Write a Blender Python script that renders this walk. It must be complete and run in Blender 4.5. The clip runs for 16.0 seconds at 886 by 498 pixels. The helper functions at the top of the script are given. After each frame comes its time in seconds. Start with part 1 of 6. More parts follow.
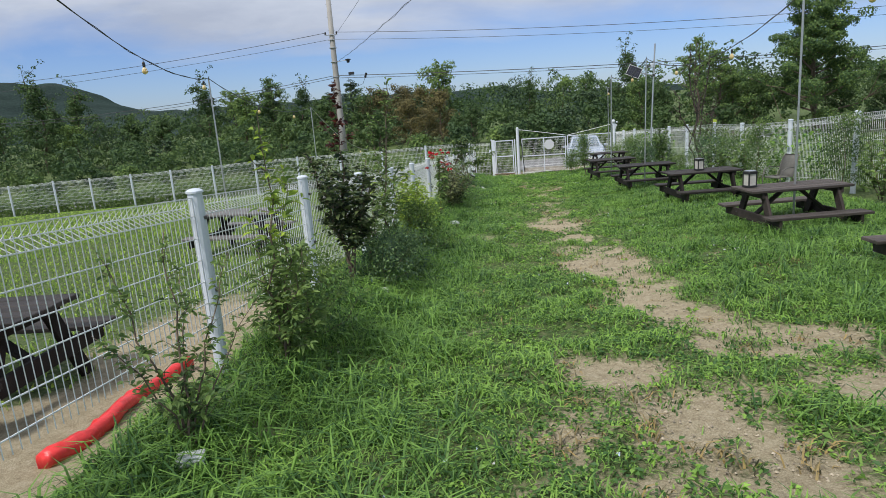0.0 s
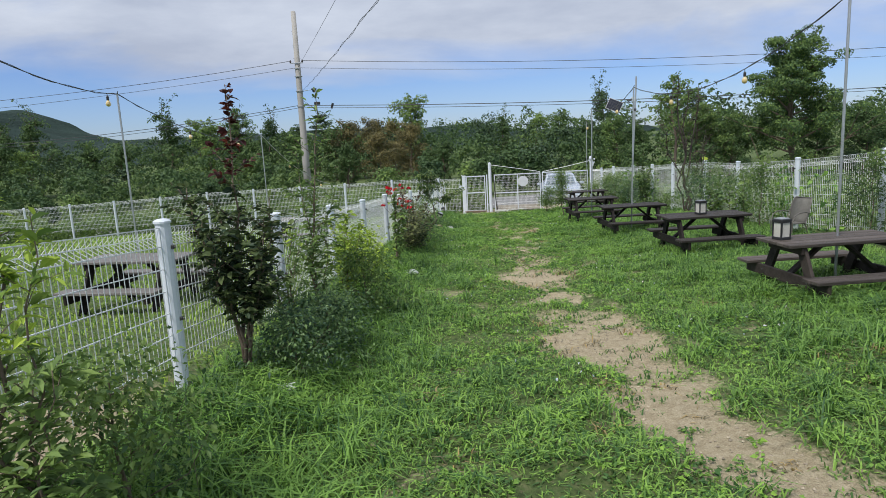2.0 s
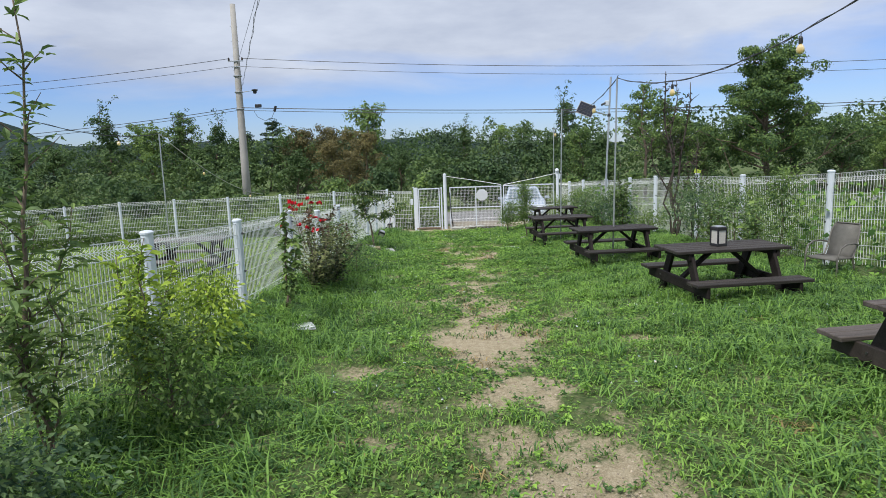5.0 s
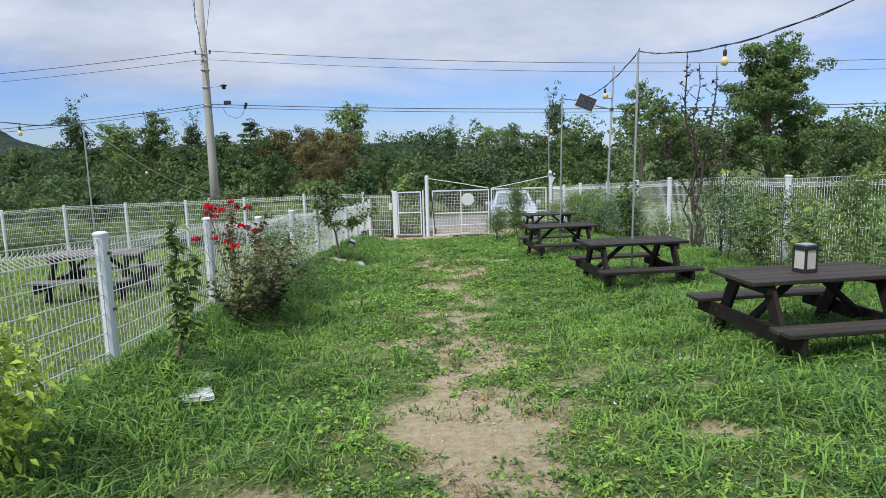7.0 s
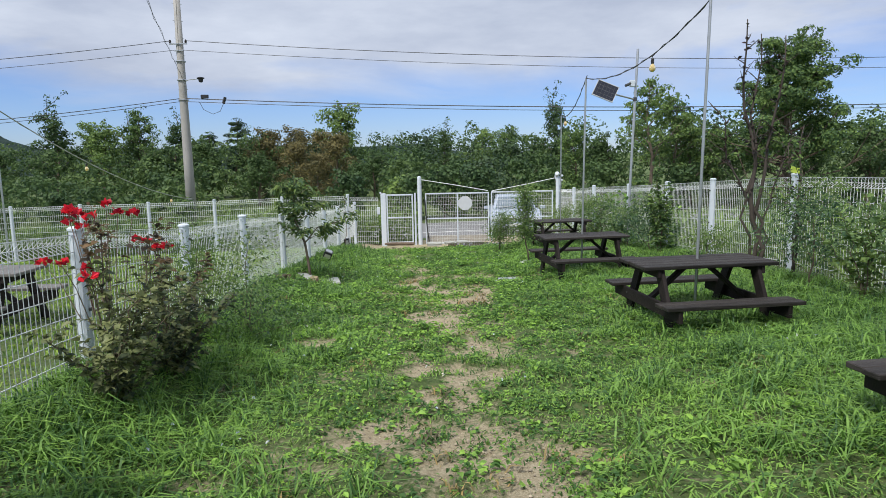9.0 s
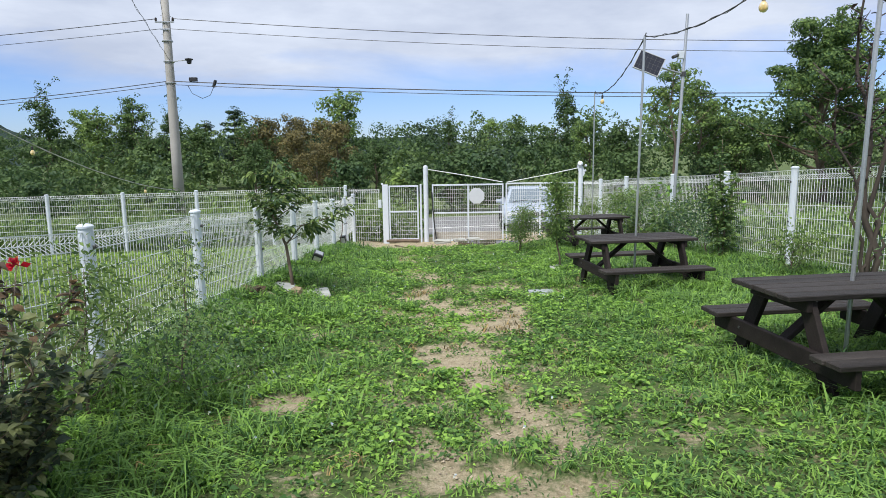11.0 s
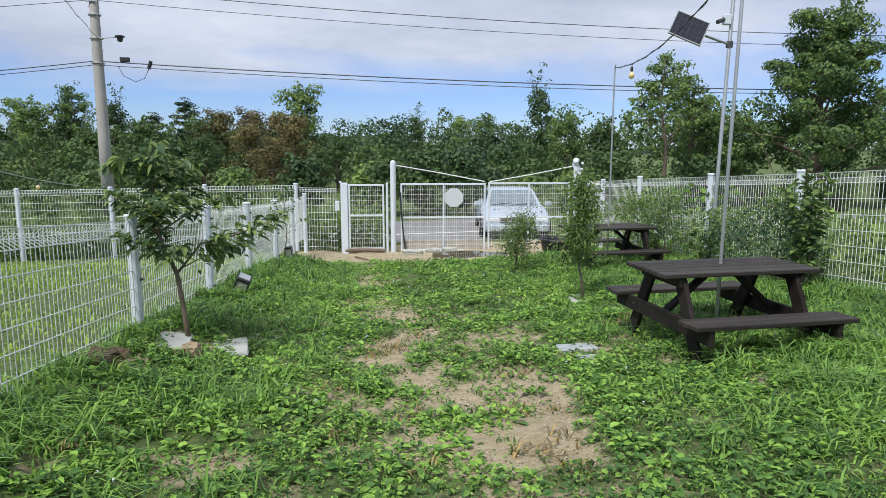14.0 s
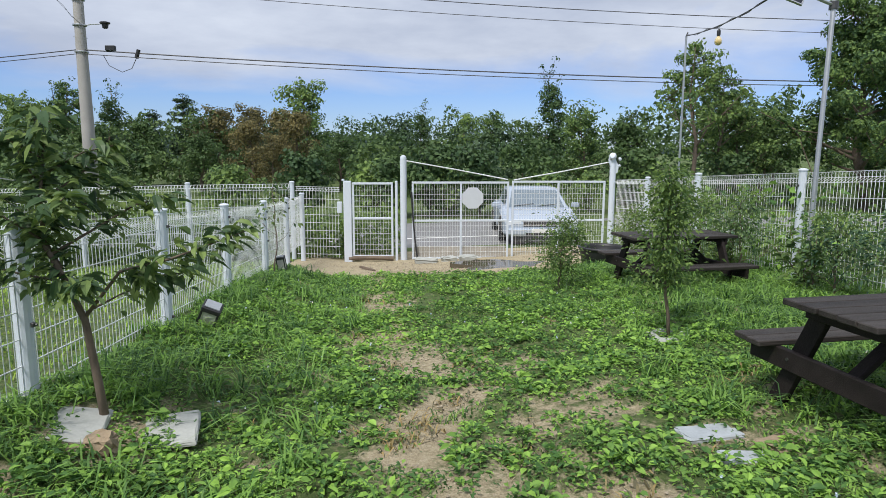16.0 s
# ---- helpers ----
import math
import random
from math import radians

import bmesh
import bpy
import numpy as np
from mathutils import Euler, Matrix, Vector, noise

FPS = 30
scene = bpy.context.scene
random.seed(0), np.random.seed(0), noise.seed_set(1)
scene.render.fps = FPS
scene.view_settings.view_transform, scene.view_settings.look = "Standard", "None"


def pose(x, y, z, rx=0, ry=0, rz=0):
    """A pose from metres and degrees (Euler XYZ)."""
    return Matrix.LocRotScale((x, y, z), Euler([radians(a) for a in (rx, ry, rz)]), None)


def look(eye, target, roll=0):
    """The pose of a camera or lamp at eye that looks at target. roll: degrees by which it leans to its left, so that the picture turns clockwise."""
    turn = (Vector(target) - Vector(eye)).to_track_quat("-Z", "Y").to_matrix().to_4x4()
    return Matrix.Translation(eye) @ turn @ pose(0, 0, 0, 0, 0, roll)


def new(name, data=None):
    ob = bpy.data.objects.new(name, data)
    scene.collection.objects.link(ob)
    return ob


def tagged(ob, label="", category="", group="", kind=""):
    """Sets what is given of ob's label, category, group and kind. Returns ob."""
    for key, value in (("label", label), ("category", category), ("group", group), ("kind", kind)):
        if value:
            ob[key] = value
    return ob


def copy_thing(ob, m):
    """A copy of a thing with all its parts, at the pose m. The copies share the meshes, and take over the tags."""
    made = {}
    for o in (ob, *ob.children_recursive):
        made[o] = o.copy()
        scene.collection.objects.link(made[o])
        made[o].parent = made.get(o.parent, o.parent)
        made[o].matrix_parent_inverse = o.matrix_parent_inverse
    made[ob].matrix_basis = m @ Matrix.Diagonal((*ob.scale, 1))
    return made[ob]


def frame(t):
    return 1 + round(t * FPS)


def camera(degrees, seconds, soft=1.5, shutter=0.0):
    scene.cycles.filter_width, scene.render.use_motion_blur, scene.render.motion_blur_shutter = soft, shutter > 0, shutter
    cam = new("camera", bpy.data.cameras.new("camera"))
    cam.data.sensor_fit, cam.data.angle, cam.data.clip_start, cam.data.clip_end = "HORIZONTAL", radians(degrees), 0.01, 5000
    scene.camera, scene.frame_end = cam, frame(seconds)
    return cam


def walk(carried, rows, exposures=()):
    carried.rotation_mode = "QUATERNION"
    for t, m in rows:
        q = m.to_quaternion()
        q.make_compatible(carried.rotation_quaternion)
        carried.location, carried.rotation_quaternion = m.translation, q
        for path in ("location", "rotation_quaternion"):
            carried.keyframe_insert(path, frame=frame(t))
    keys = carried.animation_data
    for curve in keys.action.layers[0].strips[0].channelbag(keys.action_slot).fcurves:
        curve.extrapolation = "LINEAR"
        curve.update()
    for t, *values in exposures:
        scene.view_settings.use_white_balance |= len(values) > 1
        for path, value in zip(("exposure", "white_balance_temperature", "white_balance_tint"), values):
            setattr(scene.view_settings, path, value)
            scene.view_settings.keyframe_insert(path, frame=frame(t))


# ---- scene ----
cam = camera(69.7, 16.0, soft=0.85)
METRES, EYE, TILT, LEAN, TURN = 19.95, 1.7, 0.0, 0.0, 7.6
ROWS = [
    (0.0, 0.0, 0.0, 0.0, -0.95, -12.72, 4.21),
    (0.5, 0.0046, 0.0305, -0.0013, -1.52, -11.61, 3.55),
    (1.0, 0.0088, 0.061, -0.0042, -1.69, -10.54, 3.36),
    (1.5, 0.0124, 0.0908, -0.0069, -2.2, -10.12, 3.31),
    (2.0, 0.017, 0.121, -0.0091, -3.25, -9.75, 2.98),
    (2.5, 0.0247, 0.1525, -0.0116, -3.91, -9.59, 2.9),
    (3.0, 0.0304, 0.1851, -0.0148, -4.93, -9.44, 2.7),
    (3.5, 0.0415, 0.2159, -0.0164, -5.64, -9.34, 2.38),
    (4.0, 0.0493, 0.2458, -0.0182, -6.05, -9.19, 2.14),
    (6.5, 0.0779, 0.4034, -0.0292, -7.06, -8.37, 1.73),
    (7.0, 0.0841, 0.439, -0.0324, -7.66, -8.38, 1.55),
    (7.5, 0.0864, 0.4732, -0.0343, -8.43, -8.23, 1.27),
    (8.0, 0.091, 0.5089, -0.0373, -8.53, -8.12, 1.25),
    (8.5, 0.0952, 0.5442, -0.0404, -8.44, -8.06, 1.18),
    (9.0, 0.1019, 0.5782, -0.0428, -8.16, -8.02, 1.1),
    (11.5, 0.1094, 0.7306, -0.0525, -7.95, -8.75, 0.77),
    (12.0, 0.1115, 0.7584, -0.0534, -9.17, -8.7, 0.38),
    (12.5, 0.1159, 0.7883, -0.055, -10.18, -8.84, 0.11),
    (13.0, 0.1164, 0.8161, -0.0572, -11.02, -8.84, 0.01),
    (13.5, 0.1208, 0.8451, -0.0591, -11.24, -8.71, -0.1),
    (14.0, 0.1226, 0.8736, -0.0615, -11.12, -8.65, -0.09),
    (14.5, 0.128, 0.9018, -0.0635, -11.16, -8.5, -0.13),
    (15.0, 0.1283, 0.9298, -0.0654, -11.05, -8.54, -0.11),
    (15.5, 0.1273, 0.9574, -0.0672, -10.95, -8.63, -0.2),
    (16.0, 0.1273, 0.9858, -0.0689, -10.82, -8.65, -0.14),
]
walk(cam, [(t, pose(0, 0, EYE, TILT, LEAN, TURN) @ pose(METRES * x, METRES * y, METRES * z, 90 + pitch, roll, yaw)) for t, x, y, z, yaw, pitch, roll in ROWS],
     exposures=[(0.0, -0.05), (3.5, 0.05), (7.0, 0.15), (9.0, 0.10), (11.5, 0.38), (12.1, 0.46), (13.5, 0.25), (16.0, 0.10)])

# ---- light and sky ----
scene.view_settings.exposure = 0.0
SUN_EL, SUN_AZ = 56.0, 215.0
world = bpy.data.worlds.new("sky")
scene.world = world
world.use_nodes = True
wn, wl = world.node_tree.nodes, world.node_tree.links
wn.clear()


def wnode(kind, **kw):
    n = wn.new(kind)
    for k, v in kw.items():
        n.inputs[k].default_value = v
    return n


sky = wn.new("ShaderNodeTexSky")
sky.sky_type, sky.sun_disc = "NISHITA", False
sky.dust_density, sky.ozone_density = 0.3, 2.0
sky.sun_elevation, sky.sun_rotation = radians(SUN_EL), radians(SUN_AZ)
sky_gain = wn.new("ShaderNodeMix")
sky_gain.data_type, sky_gain.blend_type = "RGBA", "MULTIPLY"
sky_gain.inputs[0].default_value = 1.0
sky_gain.inputs[7].default_value = (0.45, 0.55, 0.83, 1)
wl.new(sky.outputs[0], sky_gain.inputs[6])
coord = wn.new("ShaderNodeTexCoord")
stretch = wn.new("ShaderNodeMapping")
stretch.inputs["Scale"].default_value = (1.0, 1.0, 3.4)
wl.new(coord.outputs["Generated"], stretch.inputs[0])
cloud = wnode("ShaderNodeTexNoise", Scale=2.1, Detail=7.0, Roughness=0.55, Distortion=0.4)
wl.new(stretch.outputs[0], cloud.inputs["Vector"])
split = wn.new("ShaderNodeSeparateXYZ")
wl.new(coord.outputs["Generated"], split.inputs[0])
lift = wnode("ShaderNodeMapRange")
for i, v in ((1, 0.065), (2, 0.175), (3, -0.24), (4, 0.22)):
    lift.inputs[i].default_value = v
wl.new(split.outputs[2], lift.inputs[0])
add = wn.new("ShaderNodeMath")
add.operation = "ADD"
wl.new(cloud.outputs["Fac"], add.inputs[0])
wl.new(lift.outputs[0], add.inputs[1])
cover = wnode("ShaderNodeMapRange")
for i, v in ((1, 0.34), (2, 0.64)):
    cover.inputs[i].default_value = v
wl.new(add.outputs[0], cover.inputs[0])
cloud2 = wnode("ShaderNodeTexNoise", Scale=3.6, Detail=6.0, Roughness=0.6)
wl.new(stretch.outputs[0], cloud2.inputs["Vector"])
shade = wn.new("ShaderNodeValToRGB")
shade.color_ramp.elements[0].position, shade.color_ramp.elements[0].color = 0.34, (2.95, 3.35, 4.25, 1)
shade.color_ramp.elements[1].position, shade.color_ramp.elements[1].color = 0.68, (4.2, 4.6, 5.4, 1)
wl.new(cloud2.outputs["Fac"], shade.inputs[0])
mix = wn.new("ShaderNodeMix")
mix.data_type = "RGBA"
wl.new(cover.outputs[0], mix.inputs[0])
wl.new(sky_gain.outputs[2], mix.inputs[6])
wl.new(shade.outputs[0], mix.inputs[7])
background = wnode("ShaderNodeBackground", Strength=0.15)
wl.new(mix.outputs[2], background.inputs[0])
wout = wn.new("ShaderNodeOutputWorld")
wl.new(background.outputs[0], wout.inputs[0])

sun = new("sun", bpy.data.lights.new("sun", "SUN"))
sun.data.energy, sun.data.angle, sun.data.color = 3.5, radians(12), (1.0, 0.965, 0.92)
sun.matrix_world = look((0, 0, 30), (0 - 30 * math.cos(radians(SUN_EL)) * math.sin(radians(SUN_AZ)),
                                     0 - 30 * math.cos(radians(SUN_EL)) * math.cos(radians(SUN_AZ)),
                                     30 - 30 * math.sin(radians(SUN_EL))))


# ---- materials ----
def material(name, base, rough=0.6, metal=0.0, vary=0.25, scale=6.0, fine=60.0, bump=0.2, bump_size=0.004, island=0.0, dirt=None, spec=0.5, thin=0.0, stretch=(1, 1, 1)):
    """Principled surface with variation at two scales, fine relief and, for loose pieces, a shift from piece to piece."""
    m = bpy.data.materials.new(name)
    m.use_nodes = True
    n, l = m.node_tree.nodes, m.node_tree.links
    p = n["Principled BSDF"]
    p.inputs["Roughness"].default_value, p.inputs["Metallic"].default_value = rough, metal
    p.inputs["Specular IOR Level"].default_value = spec
    tc = n.new("ShaderNodeTexCoord")
    mp = n.new("ShaderNodeMapping")
    mp.inputs["Scale"].default_value = stretch
    l.new(tc.outputs["Object"], mp.inputs[0])
    big = n.new("ShaderNodeTexNoise")
    big.inputs["Scale"].default_value, big.inputs["Detail"].default_value = scale, 4
    small = n.new("ShaderNodeTexNoise")
    small.inputs["Scale"].default_value, small.inputs["Detail"].default_value = fine, 3
    for t in (big, small):
        l.new(mp.outputs[0], t.inputs["Vector"])
    blend = n.new("ShaderNodeMath")
    blend.operation = "MULTIPLY_ADD"
    l.new(small.outputs["Fac"], blend.inputs[0])
    blend.inputs[1].default_value = 0.45
    half = n.new("ShaderNodeMath")
    half.operation = "MULTIPLY"
    half.inputs[1].default_value = 0.55
    l.new(big.outputs["Fac"], half.inputs[0])
    l.new(half.outputs[0], blend.inputs[2])
    value = blend.outputs[0]
    if island:
        geo = n.new("ShaderNodeNewGeometry")
        info = n.new("ShaderNodeObjectInfo")
        a = n.new("ShaderNodeMath")
        a.operation = "MULTIPLY_ADD"
        l.new(geo.outputs["Random Per Island"], a.inputs[0])
        a.inputs[1].default_value = island
        l.new(value, a.inputs[2])
        b = n.new("ShaderNodeMath")
        b.operation = "MULTIPLY_ADD"
        l.new(info.outputs["Random"], b.inputs[0])
        b.inputs[1].default_value = island * 0.5
        l.new(a.outputs[0], b.inputs[2])
        c = n.new("ShaderNodeMath")
        c.operation = "SUBTRACT"
        c.inputs[1].default_value = island * 0.75
        l.new(b.outputs[0], c.inputs[0])
        value = c.outputs[0]
    ramp = n.new("ShaderNodeValToRGB")
    e = ramp.color_ramp.elements
    e[0].position, e[1].position = 0.25, 0.75
    e[0].color = tuple(max(0.0, c * (1 - vary)) for c in base) + (1,)
    e[1].color = tuple(min(1.0, c * (1 + vary)) for c in base) + (1,)
    if dirt:
        e[0].color = tuple(dirt) + (1,)
    l.new(value, ramp.inputs[0])
    l.new(ramp.outputs[0], p.inputs["Base Color"])
    if bump:
        bp = n.new("ShaderNodeBump")
        bp.inputs["Strength"].default_value, bp.inputs["Distance"].default_value = bump, bump_size
        l.new(small.outputs["Fac"], bp.inputs["Height"])
        l.new(bp.outputs[0], p.inputs["Normal"])
    if thin:
        tr = n.new("ShaderNodeBsdfTranslucent")
        l.new(ramp.outputs[0], tr.inputs[0])
        ms = n.new("ShaderNodeMixShader")
        ms.inputs[0].default_value = thin
        l.new(p.outputs[0], ms.inputs[1])
        l.new(tr.outputs[0], ms.inputs[2])
        l.new(ms.outputs[0], n["Material Output"].inputs[0])
    return m


def leafy(name, base, vary=0.45, thin=0.3, rough=0.5, island=0.75):
    r, g, b = base
    return material(name, (r * 1.1, g, b * 0.88), rough=rough, vary=vary, scale=0.7, fine=9.0, bump=0, island=island, dirt=(r * (1 - vary) * 0.85, g * (1 - vary), b * (1 - vary) * 1.35), spec=0.2, thin=thin)


WHITE = material("white_paint", (0.61, 0.66, 0.72), rough=0.42, vary=0.07, scale=3.0, fine=40.0, bump=0.08, bump_size=0.002)
WIRE = material("white_coated_wire", (0.76, 0.78, 0.79), rough=0.45, vary=0.06, scale=2.0, bump=0)
WOOD = material("dark_stained_wood", (0.019, 0.015, 0.014), rough=0.72, vary=0.7, scale=3.0, fine=38.0, bump=0.7, bump_size=0.005, stretch=(0.25, 3.0, 3.0), island=0.3, spec=0.2)
TOPWOOD = material("weathered_stained_wood", (0.038, 0.033, 0.030), rough=0.6, vary=0.85, scale=3.5, fine=46.0, bump=0.8, bump_size=0.006, stretch=(0.16, 3.5, 3.0), island=0.35, spec=0.22)
GREYWOOD = material("greyed_stained_wood", (0.042, 0.034, 0.030), rough=0.72, vary=0.75, scale=3.0, fine=38.0, bump=0.7, bump_size=0.005, stretch=(0.25, 3.0, 3.0), island=0.3, spec=0.2)
GREYTOP = material("worn_plank_wood", (0.082, 0.069, 0.061), rough=0.65, vary=0.75, scale=3.5, fine=46.0, bump=0.8, bump_size=0.006, stretch=(0.16, 3.5, 3.0), island=0.4, spec=0.25)
STEEL = material("galvanised_steel", (0.50, 0.51, 0.52), rough=0.42, metal=0.85, vary=0.2, scale=4.0, bump=0.1)
BLACK = material("black_plastic", (0.022, 0.022, 0.024), rough=0.5, vary=0.4, bump=0.1)
BOLT = material("dark_bolt_steel", (0.09, 0.09, 0.09), rough=0.45, metal=0.6, bump=0)
CONCRETE = material("weathered_concrete", (0.40, 0.37, 0.32), rough=0.85, vary=0.3, scale=2.0, fine=50.0, bump=0.4, bump_size=0.006)
BARK = material("grey_brown_bark", (0.15, 0.115, 0.085), rough=0.9, vary=0.45, scale=5.0, fine=40.0, bump=0.8, bump_size=0.01, stretch=(1, 1, 0.3))
DARKBARK = material("dark_withered_bark", (0.065, 0.052, 0.043), rough=0.9, vary=0.4, scale=5.0, fine=40.0, bump=0.6, bump_size=0.008, stretch=(1, 1, 0.3))
# Black lifted towards grey for the haze over the overhead cables.
CABLE = material("haze_lifted_black_cable", (0.055, 0.055, 0.058), rough=0.6, vary=0.2, bump=0)
# Weathered planks, paled further to hold the sky light reflected off them.
TABLETOP_SKYLIT = material("skylit_weathered_boards", (0.15, 0.14, 0.13), rough=0.55, vary=0.3, scale=3.0, fine=40.0, bump=0.3, stretch=(0.3, 3, 3))
ASPHALT = material("worn_asphalt", (0.20, 0.20, 0.20), rough=0.85, vary=0.25, scale=0.8, fine=30.0, bump=0.3, bump_size=0.006)
LINEPAINT = material("road_paint", (0.75, 0.75, 0.72), rough=0.6, vary=0.12, scale=3.0, bump=0.1)

LEAF_A = leafy("robinia_leaf", (0.155, 0.245, 0.075), island=0.4)
LEAF_B = leafy("oak_leaf", (0.084, 0.145, 0.052), island=0.3)
LEAF_C = leafy("dark_pine_needle", (0.055, 0.095, 0.046), thin=0.12, island=0.3)
LEAF_D = leafy("bronze_leaf", (0.180, 0.165, 0.072), island=0.4)
LEAF_E = leafy("bright_young_leaf", (0.27, 0.39, 0.065))
LEAF_F = leafy("dark_glossy_leaf", (0.075, 0.11, 0.045), rough=0.55, thin=0.15)
LEAF_G = leafy("rose_leaf", (0.19, 0.275, 0.105), rough=0.45)
LEAF_ROSE = leafy("bronzed_rose_leaf", (0.140, 0.172, 0.082), vary=0.55, rough=0.42)
LEAF_H = leafy("cherry_leaf", (0.150, 0.225, 0.075), rough=0.42)
LEAF_R = leafy("red_young_leaf", (0.11, 0.030, 0.022), rough=0.42)
LEAF_M = leafy("fresh_robinia_leaf", (0.135, 0.220, 0.066), island=0.5)
LEAF_W = leafy("wood_edge_leaf", (0.120, 0.190, 0.064), island=0.3)
LEAF_RB = leafy("bronze_rose_shoot_leaf", (0.150, 0.105, 0.060), vary=0.5, rough=0.45)
LEAF_K = leafy("blue_green_shrub_leaf", (0.115, 0.195, 0.085), rough=0.45, thin=0.25)
LEAF_DRY = leafy("withered_leaf", (0.055, 0.035, 0.030), thin=0.1)
LONGGRASS = leafy("long_grass_blade", (0.138, 0.270, 0.066), vary=0.5, thin=0.3)
GRASS = leafy("grass_blade", (0.186, 0.340, 0.080), vary=0.5, thin=0.35)
WEED = leafy("broad_weed_leaf", (0.205, 0.375, 0.078), vary=0.5, thin=0.3, island=0.55)
LAWN = leafy("mown_grass_blade", (0.26, 0.40, 0.085), vary=0.4, thin=0.35)
PETAL = leafy("red_rose_petal", (0.55, 0.02, 0.04), vary=0.35, thin=0.3)
CLOVER = leafy("white_clover_flower", (0.75, 0.75, 0.66), vary=0.12, thin=0.2)


# ---- geometry helpers ----
class Geo:
    """Collects the faces of one mesh."""

    def __init__(self):
        self.v, self.f, self.smooth = [], [], False

    def add(self, vs, fs):
        k = len(self.v)
        self.v += [tuple(p) for p in vs]
        self.f += [tuple(k + i for i in q) for q in fs]
        return self

    def box(self, c, s, m=None, bev=0.0):
        """A block with chamfered edges, centre c, size s, turned by m."""
        hx, hy, hz = (a / 2 for a in s)
        b = min(bev, hx * 0.45, hy * 0.45, hz * 0.45)
        if b <= 0:
            vs = [Vector((x, y, z)) for x in (-hx, hx) for y in (-hy, hy) for z in (-hz, hz)]
            fs = [(0, 1, 3, 2), (4, 6, 7, 5), (0, 4, 5, 1), (2, 3, 7, 6), (0, 2, 6, 4), (1, 5, 7, 3)]
        else:
            bm = bmesh.new()
            bmesh.ops.create_cube(bm, size=1.0, matrix=Matrix.Diagonal((*s, 1)))
            bmesh.ops.bevel(bm, geom=bm.edges[:], offset=b, segments=1, affect="EDGES")
            bm.verts.ensure_lookup_table()
            vs = [v.co.copy() for v in bm.verts]
            fs = [tuple(v.index for v in f.verts) for f in bm.faces]
            bm.free()
        r = m.to_3x3() if m is not None else Matrix.Identity(3)
        c = Vector(c)
        return self.add([r @ v + c for v in vs], fs)

    def beam(self, a, b, w, t, bev=0.006, up=(0, 0, 1)):
        """A board from a to b, w wide along up, t thick."""
        a, b = Vector(a), Vector(b)
        x = (b - a).normalized()
        y = Vector(up).cross(x).normalized()
        z = x.cross(y)
        m = Matrix((x, y, z)).transposed()
        return self.box((a + b) / 2, ((b - a).length, t, w), m, bev)

    def tube(self, pts, r, n=6, r2=None, caps=True):
        """A round bar along a line of points; the radius runs from r to r2."""
        pts = [Vector(p) for p in pts]
        r2 = r if r2 is None else r2
        k = len(self.v)
        u = None
        for i, p in enumerate(pts):
            d = (pts[min(i + 1, len(pts) - 1)] - pts[max(i - 1, 0)]).normalized()
            if u is None:
                u = d.orthogonal().normalized()
            u = (u - d * u.dot(d))
            u = u.normalized() if u.length > 1e-6 else d.orthogonal().normalized()
            w = d.cross(u)
            rr = r + (r2 - r) * i / max(1, len(pts) - 1)
            for j in range(n):
                a = 2 * math.pi * j / n
                self.v.append(tuple(p + (u * math.cos(a) + w * math.sin(a)) * rr))
        for i in range(len(pts) - 1):
            for j in range(n):
                q = (j + 1) % n
                self.f.append((k + i * n + j, k + i * n + q, k + (i + 1) * n + q, k + (i + 1) * n + j))
        if caps:
            self.f.append(tuple(k + j for j in range(n))[::-1])
            self.f.append(tuple(k + (len(pts) - 1) * n + j for j in range(n)))
        return self

    def lathe(self, rows, n=20, c=(0, 0, 0)):
        """A turned shape from rows of (radius, height)."""
        k = len(self.v)
        for r, z in rows:
            for j in range(n):
                a = 2 * math.pi * j / n
                self.v.append((c[0] + r * math.cos(a), c[1] + r * math.sin(a), c[2] + z))
        for i in range(len(rows) - 1):
            for j in range(n):
                q = (j + 1) % n
                self.f.append((k + i * n + j, k + i * n + q, k + (i + 1) * n + q, k + (i + 1) * n + j))
        self.f.append(tuple(k + j for j in range(n))[::-1])
        self.f.append(tuple(k + (len(rows) - 1) * n + j for j in range(n)))
        return self

    def mesh(self, name, mat):
        me = bpy.data.meshes.new(name)
        me.from_pydata(self.v, [], self.f)
        me.materials.append(mat)
        if self.smooth:
            me.polygons.foreach_set("use_smooth", [True] * len(me.polygons))
        me.update()
        return me


def part(name, geo, mat, parent=None, label="", m=None):
    """One mesh object; geo is a Geo or a finished mesh."""
    ob = new(name, geo if isinstance(geo, bpy.types.Mesh) else geo.mesh(name, mat))
    ob.parent = parent
    if m is not None:
        ob.matrix_basis = m
    if label:
        ob["label"] = label
    return ob


def thing(name, label, category, m=None, group="", kind=""):
    ob = tagged(new(name), label, category, group, kind)
    ob.empty_display_size = 0.1
    if m is not None:
        ob.matrix_basis = m
    return ob


def tri_mesh(name, verts, tris, mat, smooth=False):
    """A mesh straight from arrays of corners and triangles."""
    me = bpy.data.meshes.new(name)
    me.vertices.add(len(verts))
    me.vertices.foreach_set("co", np.asarray(verts, dtype=np.float32).ravel())
    me.loops.add(len(tris) * 3)
    me.loops.foreach_set("vertex_index", np.asarray(tris, dtype=np.int32).ravel())
    me.polygons.add(len(tris))
    me.polygons.foreach_set("loop_start", np.arange(0, len(tris) * 3, 3, dtype=np.int32))
    me.polygons.foreach_set("use_smooth", np.full(len(tris), smooth))
    me.materials.append(mat)
    me.update()
    me.validate()
    return me


